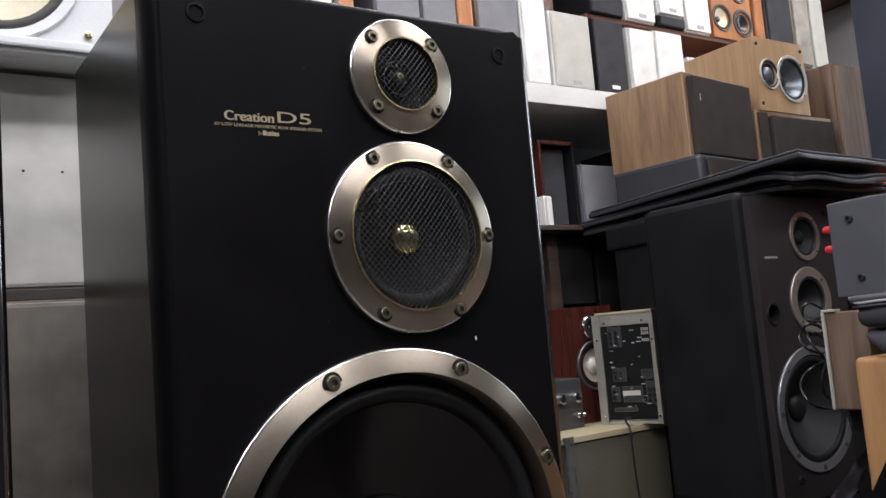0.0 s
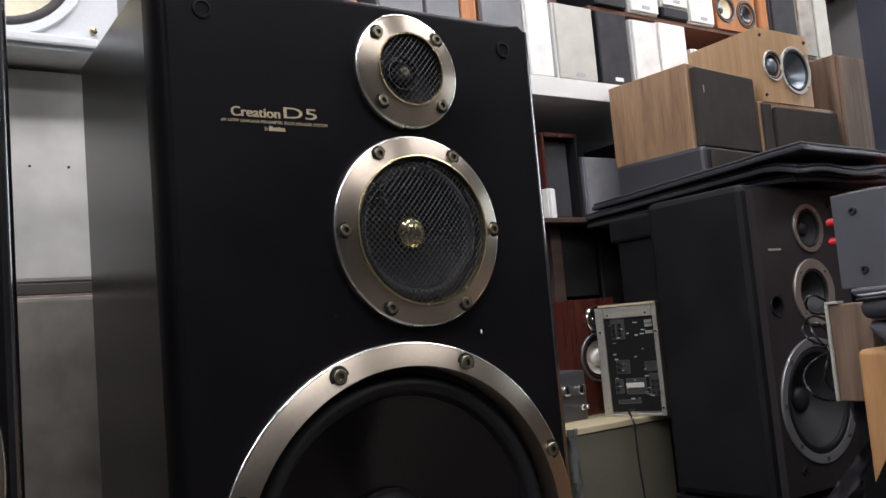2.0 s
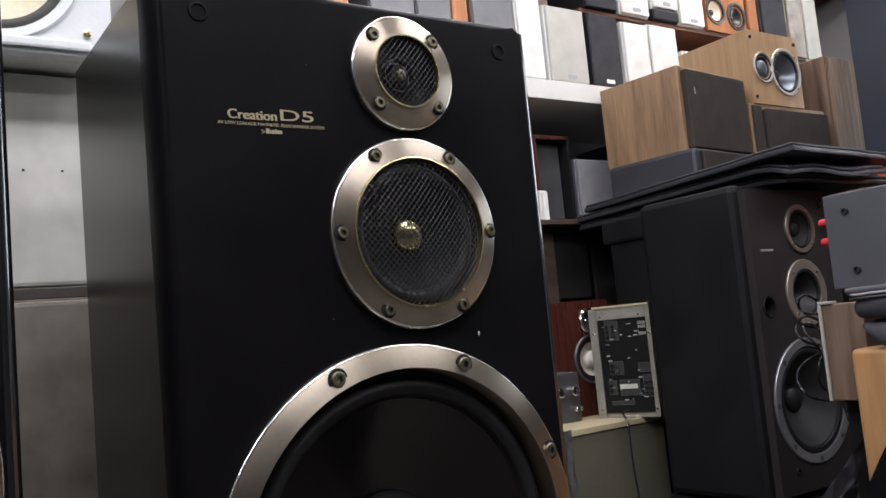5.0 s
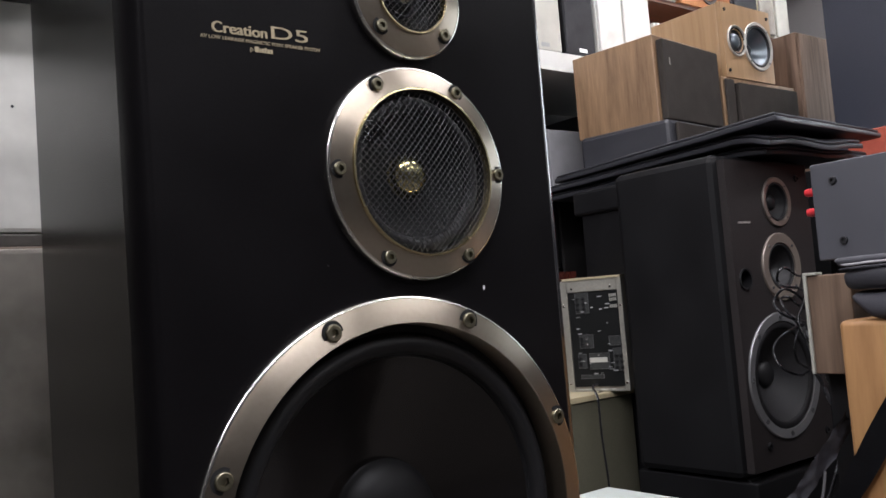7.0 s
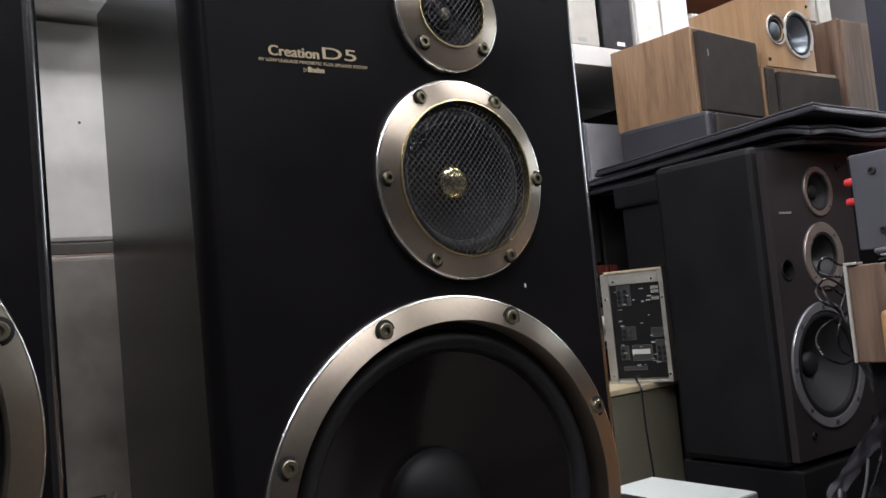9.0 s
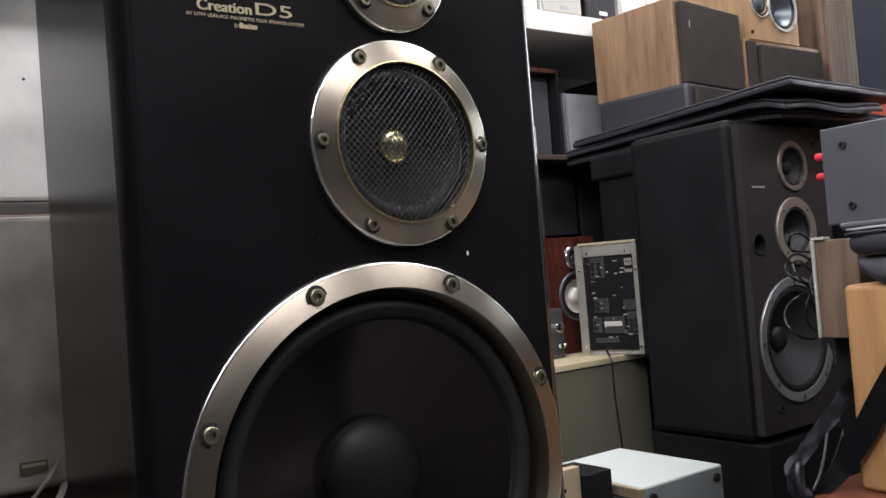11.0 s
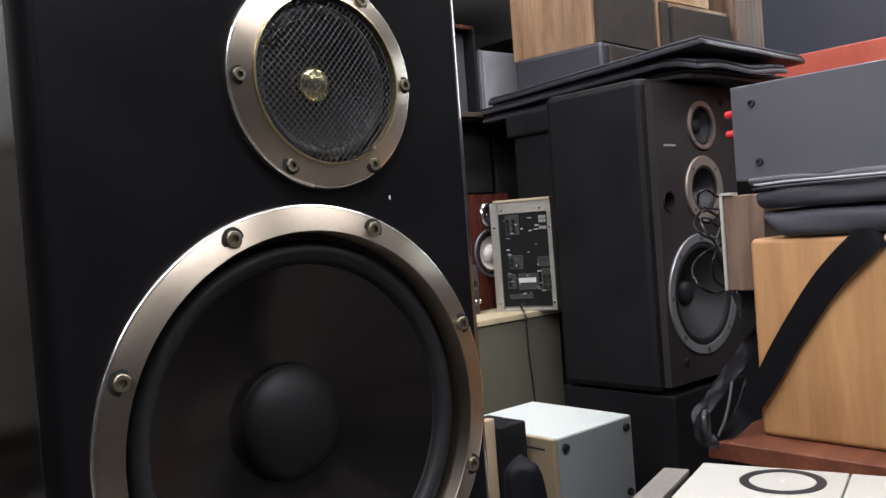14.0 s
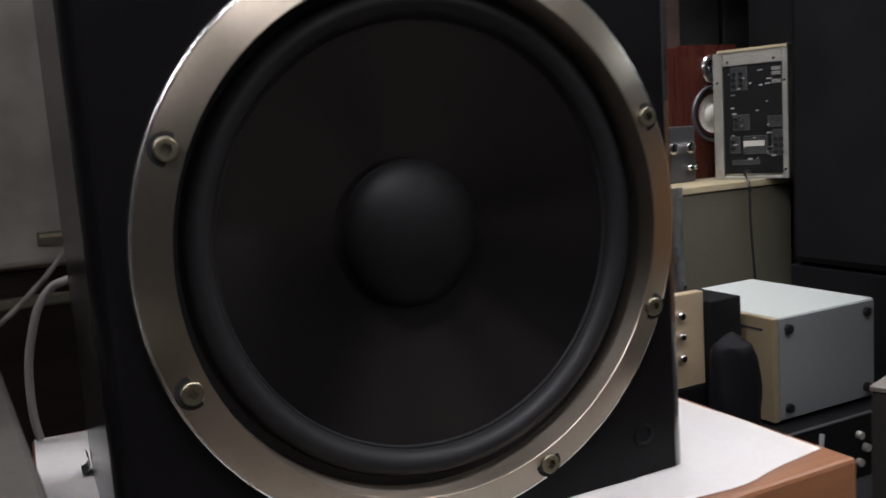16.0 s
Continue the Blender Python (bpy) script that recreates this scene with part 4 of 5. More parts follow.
t = small_speaker(1.372, 1.498, 1.352, 1.600, RED_WOOD, CHAR_CLOTH, "red-brown wooden speaker with a deep frame round its dark grille", y=1.40, depth=0.14)
for b, m in (((-0.073, -0.0635, -0.016, 0.262), CHERRY), ((0.0635, 0.073, -0.016, 0.262), BLACK_VINYL), ((-0.0633, 0.0633, 0.2485, 0.262), CHERRY), ((-0.0633, 0.0633, -0.016, -0.0005), CHERRY)):
    part("frame_board", box(b[0], b[1], -0.050, 0.10, b[2], b[3], 0.002), m, t)
small_speaker(1.530, 1.690, 1.336, 1.545, SLATE, SLATE_CLOTH, "slate grey speaker in the dark shelf", y=1.36)
small_speaker(1.345, 1.372, 1.336, 1.435, WHITE_PAINT, WHITE_CLOTH, "slim white speaker in the dark shelf", y=1.33)
small_speaker(1.700, 1.90, 1.336, 1.60, BLACK_VINYL, CHAR_CLOTH, "black speaker in the dark shelf", y=1.36)
small_speaker(1.36, 1.52, 1.10, 1.318, BLACK_VINYL, RECESS_CLOTH, "black speaker stacked under the dark shelf", y=1.34)
small_speaker(1.53, 1.75, 1.06, 1.318, BLACK_VINYL, RECESS_CLOTH, "black speaker stacked under the dark shelf", y=1.34)
small_speaker(1.36, 1.75, 0.822, 1.058, BLACK_VINYL, RECESS_CLOTH, "wide black speaker on the lowest shelf", y=1.34)


# ---- olive cabinet with the things on it ----
def olive_corner():
    t = thing("side_cabinet", (1.22, 1.125, 0), "olive grey cabinet with a cream top", "cabinet")
    part("body", box(-0.28, 0.13, -0.16, 0.12, 0, 0.767, 0.003), OLIVE, t)
    part("top", box(-0.285, 0.135, -0.165, 0.125, 0.7675, 0.782, 0.002), CREAM, t, "cream laminate top")
    # receiver standing on its side, rear panel to the room
    ang = math.degrees(math.atan2(0.915 - 1.065, 1.29 - 1.225))
    r = thing("receiver", (1.225, 1.065, 0.7825), "silver-framed receiver on end, rear panel showing", "receiver", turn=ang)
    w, h = 0.1635, 0.279
    part("body", box(0.002, w - 0.002, 0.006, 0.09, 0, h, 0.002), STEEL, r)
    part("rear_panel", box(0.022, w - 0.012, 0.0, 0.006, 0.012, h - 0.03), BOARD_BLACK, r, "black rear panel with sockets")
    for b in ((0.0, 0.0215, 0.0, h), (w - 0.0115, w, 0.0, h), (0.0217, w - 0.0117, h - 0.0295, h)):
        part("frame_strip", box(b[0], b[1], -0.003, 0.0055, b[2], b[3], 0.001), STEEL, r)
    part("frame_strip", box(0.0217, w - 0.0117, -0.003, 0.0055, 0.0, 0.006, 0.001), STEEL, r)
    part("lid_edge", box(0.012, w, -0.006, 0.09, h + 0.0003, h + 0.006), CREAM, r, "pale lid edge")
    rows = ((0.040, 0.195, 0.036, 0.052, PRINT_GREY), (0.044, 0.108, 0.036, 0.034, PRINT_GREY), (0.120, 0.112, 0.030, 0.024, PRINT_GREY), (0.128, 0.050, 0.030, 0.056, PRINT_GREY), (0.066, 0.055, 0.052, 0.040, PRINT_GREY), (0.036, 0.058, 0.022, 0.036, PRINT_GREY), (0.040, 0.032, 0.060, 0.010, PRINT_GREY))
    for x, z, bw, bh, m in rows:
        fr = box(x, x + bw, -0.0008, 0.0, z, z + bh)
        part("socket_field", fr, FIELD_GREY, r)
        line = bmesh.new()
        for q in ((x, x + bw, z, z + 0.0011), (x, x + bw, z + bh - 0.0011, z + bh), (x, x + 0.0011, z + 0.0012, z + bh - 0.0012), (x + bw - 0.0011, x + bw, z + 0.0012, z + bh - 0.0012)):
            box(q[0], q[1], -0.0013, -0.00085, q[2], q[3], bm=line)
        part("printed_border", line, GREY_RING, r)
    part("label", box(0.066, 0.112, -0.0018, -0.0009, 0.072, 0.084), PALE_CLOTH, r, "pale sticker")
    for x in (0.132, 0.137, 0.142, 0.147):
        for z in (0.205, 0.222, 0.232):
            part("terminal", box(x - 0.0013, x + 0.0013, -0.0035, 0, z, z + 0.008), CARD, r)
    for k, (x, z) in enumerate(((0.050, 0.118), (0.050, 0.132), (0.064, 0.118), (0.064, 0.132), (0.046, 0.205), (0.046, 0.218), (0.046, 0.231), (0.062, 0.205), (0.062, 0.218), (0.062, 0.231), (0.042, 0.068), (0.042, 0.082), (0.136, 0.058), (0.136, 0.072), (0.136, 0.086), (0.149, 0.058), (0.149, 0.072), (0.149, 0.086))):
        part("socket", lathe([(0.0045, 0), (0.0045, -0.004), (0.0022, -0.004), (0.002, -0.001), (0, -0.001)], 10), CHROME if k in (2, 3) else RUBBER, r, "", (x, -0.0008, z))
    for k in range(26):
        x, z, bw = random.uniform(0.03, 0.135), random.uniform(0.03, 0.235), random.uniform(0.004, 0.012)
        part("printed_bar", box(x, x + bw, -0.0016, -0.0009, z, z + random.choice((0.0012, 0.002, 0.003))), PRINT_GREY, r)
    for x, z in ((0.034, 0.258), (0.135, 0.258), (0.010, 0.215), (w - 0.006, 0.02), (0.012, 0.02), (w - 0.006, 0.21)):
        part("screw", bolt(0.003, 0.0015), CHROME, r, "", (x, -0.0032, z))
    # cherry speaker behind
    c = cabinet("small_speaker", 1.195, 1.36, 1.13, 1.215, 0.7825, 1.09, CHERRY, "glossy cherry wood speaker with a white cone", holes=((1.285, 0.932, 0.045), (1.285, 1.035, 0.022)))
    driver(c, "woofer", 1.285 - 1.2775, 0.932 - 0.7825, 0.066, GREY_RING, WHITE_CONE, WHITE_CONE, ring=0.12, depth=0.10, cap=0.5, label="woofer with white cone")
    driver(c, "tweeter", 1.285 - 1.2775, 1.035 - 0.7825, 0.034, CHROME, CONE_BLACK, CHROME, ring=0.35, depth=0.15, label="chrome tweeter")
    k = thing("small_amplifier", (1.135, 1.08, 0.7825), "small grey amplifier with round knobs", "amplifier")
    part("body", box(-0.06, 0.045, 0.0, 0.1, 0.0, 0.125, 0.003), GREY_RING, k)
    for x, z, rr in ((0.02, 0.078, 0.014), (0.02, 0.033, 0.008), (0.035, 0.033, 0.006), (-0.03, 0.078, 0.014)):
        part("knob", lathe([(rr, 0), (rr * 0.92, -0.014), (rr * 0.7, -0.016), (0, -0.016)], 20), CHROME, k, "", (x, 0, z), 40)
    # power lead hanging down the olive front
    cable = part("power_lead", tube([(1.25, 0.985, 0.80), (1.20, 0.955, 0.80), (1.185, 0.928, 0.775), (1.188, 0.928, 0.68), (1.20, 0.93, 0.55), (1.198, 0.93, 0.40), (1.205, 0.90, 0.305)], 0.0028), CABLE_BLACK)
    tagged(cable, "thin black power lead hanging from the receiver", "cable")
    bag = thing("plastic_bag", (1.005, 0.950, 0), "crinkled clear plastic strip hanging on the cabinet", "plastic bag")
    bm = bmesh.new()
    g = [[bm.verts.new((0.028 * (i / 4 - 0.5) + 0.008 * noise.noise(Vector((i * 1.3, j * 0.9, 1))), 0.016 * noise.noise(Vector((i * 1.4, j * 1.1, 4))), 0.50 + 0.285 * j / 14)) for j in range(15)] for i in range(5)]
    for i in range(4):
        for j in range(14):
            bm.faces.new((g[i][j], g[i + 1][j], g[i + 1][j + 1], g[i][j + 1]))
    bmesh.ops.solidify(bm, geom=list(bm.faces), thickness=0.0008)
    part("film", bm, FILM, bag, "", smooth=60)


olive_corner()


# ---- low bench with the amplifier on its side ----
def low_bench():
    b = thing("low_bench", (0.9, 0.6, 0), "low black bench carrying audio gear", "bench")
    part("top", box(-0.36, 0.335, -0.12, 0.32, 0.27, 0.30, 0.003), BLACK_VINYL, b)
    for x in (-0.33, 0.31):
        part("side", box(x - 0.015, x + 0.015, -0.11, 0.31, 0, 0.2695), BLACK_VINYL, b)
    c = thing("hifi_component", (0.95, 0.50, 0.3005), "black hi-fi component with small silver knobs", "hi-fi component")
    part("body", box(-0.17, 0.17, 0.0, 0.33, 0.008, 0.128, 0.003), BLACK_VINYL, c)
    for x in (-0.15, 0.15):
        part("foot", box(x - 0.02, x + 0.02, 0.02, 0.06, 0, 0.008), RUBBER, c)
    for x, z in ((0.02, 0.098), (0.036, 0.074), (0.02, 0.052), (0.09, 0.1)):
        part("knob", lathe([(0.007, 0), (0.0065, -0.008), (0, -0.009)], 14), SATIN_SILVER, c, "", (x, 0, z), 40)
    # Lighter strip paints the light caught by the black top edge.
    part("trim", box(-0.17, 0.17, -0.0015, 0.005, 0.1282, 0.1312, 0.0008), GREY_RING, c, "grey strip standing for the lit edge")
    tagged(part("cable_end", tube([(0.872, 0.487, 0.425), (0.866, 0.484, 0.40), (0.872, 0.486, 0.365), (0.868, 0.489, 0.33), (0.872, 0.49, 0.305)], 0.0042), PIPING, smooth=60), "pale cable end hanging before the component", "cable")
    a = thing("amplifier", (0.832, 0.545, 0.434), "champagne amplifier on its side, base with feet showing", "amplifier")
    w, d, h = 0.238, 0.27, 0.170
    part("body", box(0.012, w, 0.002, d, 0, h, 0.002), PALE_METAL, a, "pale green-white steel casing")
    part("base_plate", box(0.012, w - 0.004, -0.0015, 0.0015, 0.003, h - 0.003), BLUE_GREY, a, "blue-grey steel base")
    for x, z in ((0.032, 0.02), (0.215, 0.02), (0.032, 0.15), (0.215, 0.15)):
        part("foot", lathe([(0.008, 0.0), (0.0075, -0.006), (0, -0.0065)], 14), RUBBER, a, "", (x, -0.0015, z), 40)
    part("front_panel", box(0, 0.0117, -0.002, d, 0, h, 0.002), CHAMPAGNE, a, "champagne aluminium front panel")
    part("slot", box(-0.0008, 0.0006, 0.02, 0.22, 0.148, 0.1515), CONE_BLACK, a, "dark slot")
    for y, z, r in ((0.05, 0.075, 0.006), (0.19, 0.1, 0.012)):
        bm = lathe([(r, 0), (r * 0.95, -0.012), (0, -0.013)], 24)
        bmesh.ops.rotate(bm, cent=(0, 0, 0), matrix=Matrix.Rotation(-math.pi / 2, 3, "Z"), verts=bm.verts)
        part("knob", bm, CHAMPAGNE, a, "", (0, y, z), 40)
    s = thing("switch_box", (0.735, 0.60, 0.3005), "small black switch box with a tan face plate", "switch box")
    part("body", box(0.020, 0.088, 0.0, 0.10, 0, 0.336, 0.003), BLACK_VINYL, s)
    part("face_plate", box(-0.062, 0.0195, 0.012, 0.03, 0.200, 0.352, 0.002), TAN_PLATE, s, "tan face plate")
    part("base", box(-0.062, 0.0195, 0.012, 0.06, 0.0, 0.1995, 0.002), BLACK_VINYL, s)
    for z in (0.318, 0.285, 0.25):
        part("knob", lathe([(0.0075, 0.0), (0.007, -0.006), (0.005, -0.009), (0, -0.0095)], 16), CHROME, s, "", (-0.030, 0.012, z), 40)
    g = thing("cloth_bundle", (0.728, 0.515, 0.3005), "black cloth bundle beside the amplifier", "cloth")
    bm = bmesh.new()
    bmesh.ops.create_icosphere(bm, subdivisions=4, radius=1.0)
    for v in bm.verts:
        n = v.co.copy()
        fold = 1 + 0.10 * noise.noise(n * 1.7) + 0.05 * noise.noise(n * 5)
        flat = math.hypot(n.x, n.y)
        full = (1 - abs(n.z) ** 16) ** 0.5 / max(flat, 1e-4) if flat > 1e-4 else 0.0
        sx, sy = n.x * full * fold, n.y * full * fold
        v.co = Vector((0.044 * sx - 0.006, 0.028 * sy, max((0.302 - 0.075 * max(sx, 0) ** 2) * (n.z * 0.5 + 0.5) * (1 + 0.04 * noise.noise(n * 3)), 0.0)))
        if v.co.z < 0.12:
            v.co.x *= 1.0 + 2.0 * (0.12 - v.co.z)
    part("cloth", bm, STRAP, g, "", smooth=60)


low_bench()


# ---- white carton and the stack beside the camera ----
def right_stack():
    p = thing("pedestal", (1.0, -0.16, 0), "black vinyl pedestal under the cartons", "pedestal")
    part("body", box(-0.50, 0.24, -0.30, 0.35, 0, 0.529, 0.004), BLACK_VINYL, p)
    c = thing("carton", (0.641, -0.183, 0.53), "white product carton with a black ring printed on it", "carton", turn=18)
    part("body", box(0.002, 0.163, -0.118, 0.292, 0, 0.108, 0.002), CARD_SIDE, c, "carton sides, greyed for shade")
    part("lid", box(0, 0.165, 0.109, 0.295, 0.108, 0.125, 0.002), CARD, c, "white lid")
    part("lid", box(0, 0.165, -0.120, 0.107, 0.108, 0.1245, 0.002), CARD, c, "white lid")
    for name, mat, profile, lift in (("printed_ring", INK, [(0.052, 0.0003), (0.052, -0.0004), (0.040, -0.0004), (0.040, 0.0003)], 0.1254), ("printed_disc", CARD, [(0.0385, 0.0002), (0.0385, -0.0003), (0, -0.0003)], 0.1253)):
        bm = lathe(profile, 48)
        bmesh.ops.rotate(bm, cent=(0, 0, 0), matrix=Matrix.Rotation(-math.pi / 2, 3, "X"), verts=bm.verts)
        part(name, bm, mat, c, "black printed ring" if mat == INK else "pale printed disc", (0.106, 0.181, lift))
    part("printed_bar", box(0.099, 0.113, 0.178, 0.184, 0.1257, 0.1259), PRINT_GREY, c)
    for y in (0.27, 0.13, -0.05):
        part("tab", box(-0.0015, 0.0005, y - 0.008, y + 0.008, 0.103, 0.108), CARD, c)
    d = thing("carton", (0.518, 0.134, 0.53), "dark grey-brown carton with a worn top", "carton", turn=18)
    part("body", box(0.001, 0.147, -0.034, -0.001, 0, 0.119, 0.002), CARTON_DARK, d)
    part("lid", box(0, 0.148, -0.035, 0, 0.1192, 0.1245, 0.001), WORN_GREY, d, "worn grey lid")
    part("tape", box(0.012, 0.060, -0.0356, -0.0345, 0.100, 0.1246), WORN_TRIM, d, "strip of old tape")
    r = thing("wood_board", (0.835, -0.15, 0.53), "reddish brown wooden plinth", "plinth")
    part("board", box(0, 0.40, -0.30, 0.372, 0.090, 0.1182, 0.002), RED_WOOD, r)
    part("support", box(0.02, 0.38, -0.29, 0.35, 0, 0.0897), BLACK_VINYL, r)
    o = thing("wooden_cabinet", (0.900, -0.15, 0.6485), "light oak veneered speaker cabinet with rounded edges", "loudspeaker")
    part("body", box(0.0205, 0.30, -0.30, 0.315, 0.0, 0.2855), LIGHT_OAK_X, o)
    part("side_panel", box(0, 0.020, -0.30, 0.317, 0, 0.3060, 0.0095, 4), LIGHT_OAK_X, o, smooth=40)
    part("top_panel", box(0.0203, 0.30, -0.30, 0.316, 0.286, 0.3058, 0.003), LIGHT_OAK_X, o)
    # strap
    s = thing("strap", (0, 0, 0), "black nylon carrying strap across the oak cabinet", "strap")
    line = [(0.94, -0.046, 0.9565), (0.905, -0.030, 0.957), (0.8945, -0.006, 0.940), (0.894, 0.047, 0.887), (0.894, 0.102, 0.812), (0.892, 0.150, 0.735), (0.886, 0.186, 0.680), (0.855, 0.20, 0.656), (0.820, 0.207, 0.650), (0.793, 0.208, 0.668), (0.797, 0.21, 0.696), (0.835, 0.212, 0.712), (0.890, 0.215, 0.738), (0.955, 0.22, 0.766), (1.02, 0.23, 0.79)]
    wide = (0.022, 0.022, 0.022, 0.0215, 0.0205, 0.019, 0.015, 0.011, 0.010, 0.010, 0.010, 0.011, 0.013, 0.013, 0.013)
    pts = [Vector(q) for q in line]
    n, across = len(pts), 6

    def along(f):
        k = min(int(f), n - 2)
        u = f - k
        p0, p1, p2, p3 = pts[max(k - 1, 0)], pts[k], pts[k + 1], pts[min(k + 2, n - 1)]
        q = 0.5 * (2 * p1 + (p2 - p0) * u + (2 * p0 - 5 * p1 + 4 * p2 - p3) * u * u + (3 * p1 - p0 - 3 * p2 + p3) * u ** 3)
        return q, wide[k] + (wide[k + 1] - wide[k]) * u

    def ribbon(first, last_f, crumple):
        """A woven band from one place along the line to another, with folds across its width."""
        bm = bmesh.new()
        rows = []
        steps = int((last_f - first) * 8)
        for i in range(steps + 1):
            f = first + (last_f - first) * i / steps
            q, half = along(f)
            d = (along(min(f + 0.1, n - 1))[0] - along(max(f - 0.1, 0))[0]).normalized()
            mix = min(max((f - 5.5) / 2.0, 0), 1)
            out = Vector((-1, 0.0, 0.15)).lerp(Vector((-0.4, -0.9, 0.2)), mix)
            side = d.cross(out).normalized()
            nn = side.cross(d).normalized()
            row = []
            for a in range(across + 1):
                w = 2 * a / across - 1
                lift = crumple * (noise.noise(Vector((f * 1.6, w * 1.5, 3.0))) + 0.4 * noise.noise(Vector((f * 5, w * 3, 8.0))))
                row.append(bm.verts.new(q + side * half * w + nn * (lift + 0.0015)))
            rows.append(row)
        for a, b in zip(rows, rows[1:]):
            for k in range(across):
                bm.faces.new((a[k], a[k + 1], b[k + 1], b[k]))
        bmesh.ops.solidify(bm, geom=list(bm.faces), thickness=0.0018)
        return bm

    part("webbing", ribbon(0, 7.6, 0.0015), STRAP, s, "", smooth=60)
    # Same strap in a greyer fabric: the nylon's sheen is put into the colour.
    part("loose_end", ribbon(7.6, n - 1, 0.007), BLACK_FABRIC, s, "crumpled nylon loose end, greyed for its sheen", smooth=60)
    part("slider", tube([(0.796, 0.196, 0.660), (0.791, 0.196, 0.676), (0.792, 0.198, 0.692), (0.802, 0.202, 0.701), (0.812, 0.205, 0.694), (0.815, 0.206, 0.676), (0.812, 0.204, 0.660)], 0.0042, 10), CONE_BLACK, s, "shiny black plastic loop", smooth=60)
    part("tail", tube([(0.838, 0.205, 0.655), (0.850, 0.200, 0.675), (0.862, 0.196, 0.705), (0.872, 0.195, 0.735)], 0.0022), PIPING_DIM, s, "grey cord end", smooth=60)
    # folded black covers
    for k, (z0, z1, y1, x0, nm) in enumerate(((0.9555, 0.998, 0.146, 0.893, "folded black nylon cover, lowest layer"), (0.999, 1.0335, 0.150, 0.888, "folded black nylon cover in the middle"), (1.0335, 1.048, 0.150, 0.889, "folded black nylon cover on top with pale piping"))):
        f = thing("folded_cover", (x0, y1, z0), nm, "speaker cover", "folded covers")
        high = z1 - z0
        bm = box(0, 0.32, -0.55, 0, 0, high, high * 0.34, 3)
        bmesh.ops.subdivide_edges(bm, edges=[e for e in bm.edges if e.calc_length() > 0.1], cuts=26, use_grid_fill=True)
        for v in bm.verts:
            up = v.co.z / high
            end = max(0.0, 1 + v.co.y / 0.06)
            ridge = abs(noise.noise(Vector((v.co.x * 7, v.co.y * 5 + k, k * 2.0))))
            v.co.z += up * (0.003 * noise.noise(v.co * 14 + Vector((k, 0, 0))) - 0.004 * max(0, 0.2 - ridge) * 5)
            v.co.x += 0.006 * noise.noise(Vector((v.co.y * 9, v.co.z * 40, k * 3.0))) + (0.030 * end * abs(up - 0.55) if k == 1 else 0.0)
            v.co.y += 0.008 * noise.noise(Vector((v.co.x * 12, v.co.z * 45, k * 5.0)))
            v.co.y -= 0.030 * (1 - up) * (k == 0) - (0.012 * up if k == 2 else 0.0)
        part("fabric", bm, BLACK_FABRIC, f, "", smooth=60)
        if k == 1:
            part("fold_edge", tube([(0.012, 0.004, 0.031), (-0.001, -0.02, 0.032), (-0.003, -0.08, 0.033), (-0.002, -0.25, 0.033), (-0.002, -0.5, 0.033)], 0.0019), BLACK_FABRIC, f, "worn folded edge")
        if k == 2:
            part("piping", tube([(0.004, 0.004, 0.012), (0.0, -0.01, 0.003), (-0.003, -0.06, 0.004), (0.0, -0.2, 0.003), (0.0, -0.5, 0.003)], 0.0022), PIPING, f, "pale grey piping")
    # dark grey device with red binding posts
    g = thing("grey_amplifier", (1.03, -0.15, 1.0485), "dark grey steel amplifier with red binding posts", "amplifier")
    part("body", box(0, 0.34, -0.35, 0.406, 0, 0.161, 0.002), DARK_GREY, g)
    first = None
    for y, z in ((0.368, 0.130), (0.36, 0.030), (0.02, 0.130), (0.02, 0.030)):
        if first is None:
            bm = bolt(0.0065, 0.004)
            bmesh.ops.rotate(bm, cent=(0, 0, 0), matrix=Matrix.Rotation(-math.pi / 2, 3, "Z"), verts=bm.verts)
            first = part("screw", bm, INK, g, "black dome screw", (0, y, z), 40)
        else:
            again(first, (0, y, z))
    first = None
    for z in (0.118, 0.084):
        bm = lathe([(0.004, 0.001), (0.0072, 0.003), (0.0072, 0.020), (0.006, 0.023), (0, 0.024)], 16)
        if first is None:
            first = part("binding_post", bm, RED_PLASTIC, g, "red binding post", (0.022, 0.406, z), 40)
        else:
            bm.free()
            again(first, (0.022, 0.406, z))
    eq = thing("equipment_cabinet", (2.06, 0.36, 0), "black equipment cabinet beneath the red box", "cabinet")
    part("body", box(-0.11, 0.11, -0.38, 0.36, 0, 1.2, 0.004), BLACK_VINYL, eq)
    rb = thing("red_box", (2.0, 0.06, 1.2005), "red wooden box lying on the black cabinet", "box")
    part("body", box(0.0, 0.15, 0.0, 0.615, 0, 0.209, 0.003), RED_LACQUER, rb)
    # walnut panel with its white front edge
    w = thing("walnut_speaker", (0.985, 0.262, 0.865), "small walnut speaker with a white front edge", "loudspeaker")
    part("body", box(0.004, 0.14, -0.075, 0.0, 0, 0.160, 0.002), WALNUT, w)
    part("front_edge", box(-0.001, 0.0037, -0.004, 0.0015, 0, 0.160, 0.001), CARD, w, "white edge strip")
    part("top_edge", box(0.0, 0.02, -0.022, 0.0015, 0.1603, 0.165, 0.001), CARD, w, "white edge strip")
    u = thing("black_crate", (1.07, 0.26, 0.0), "black crate under the walnut speaker", "crate")
    part("body", box(-0.045, 0.13, -0.055, 0.002, 0.0, 0.8645, 0.004), BLACK_VINYL, u)
    # cables in front of the tall speaker
    tang = thing("cable_tangle", (0, 0, 0), "tangle of thin black and grey audio cables", "cables")
    random.seed(4)
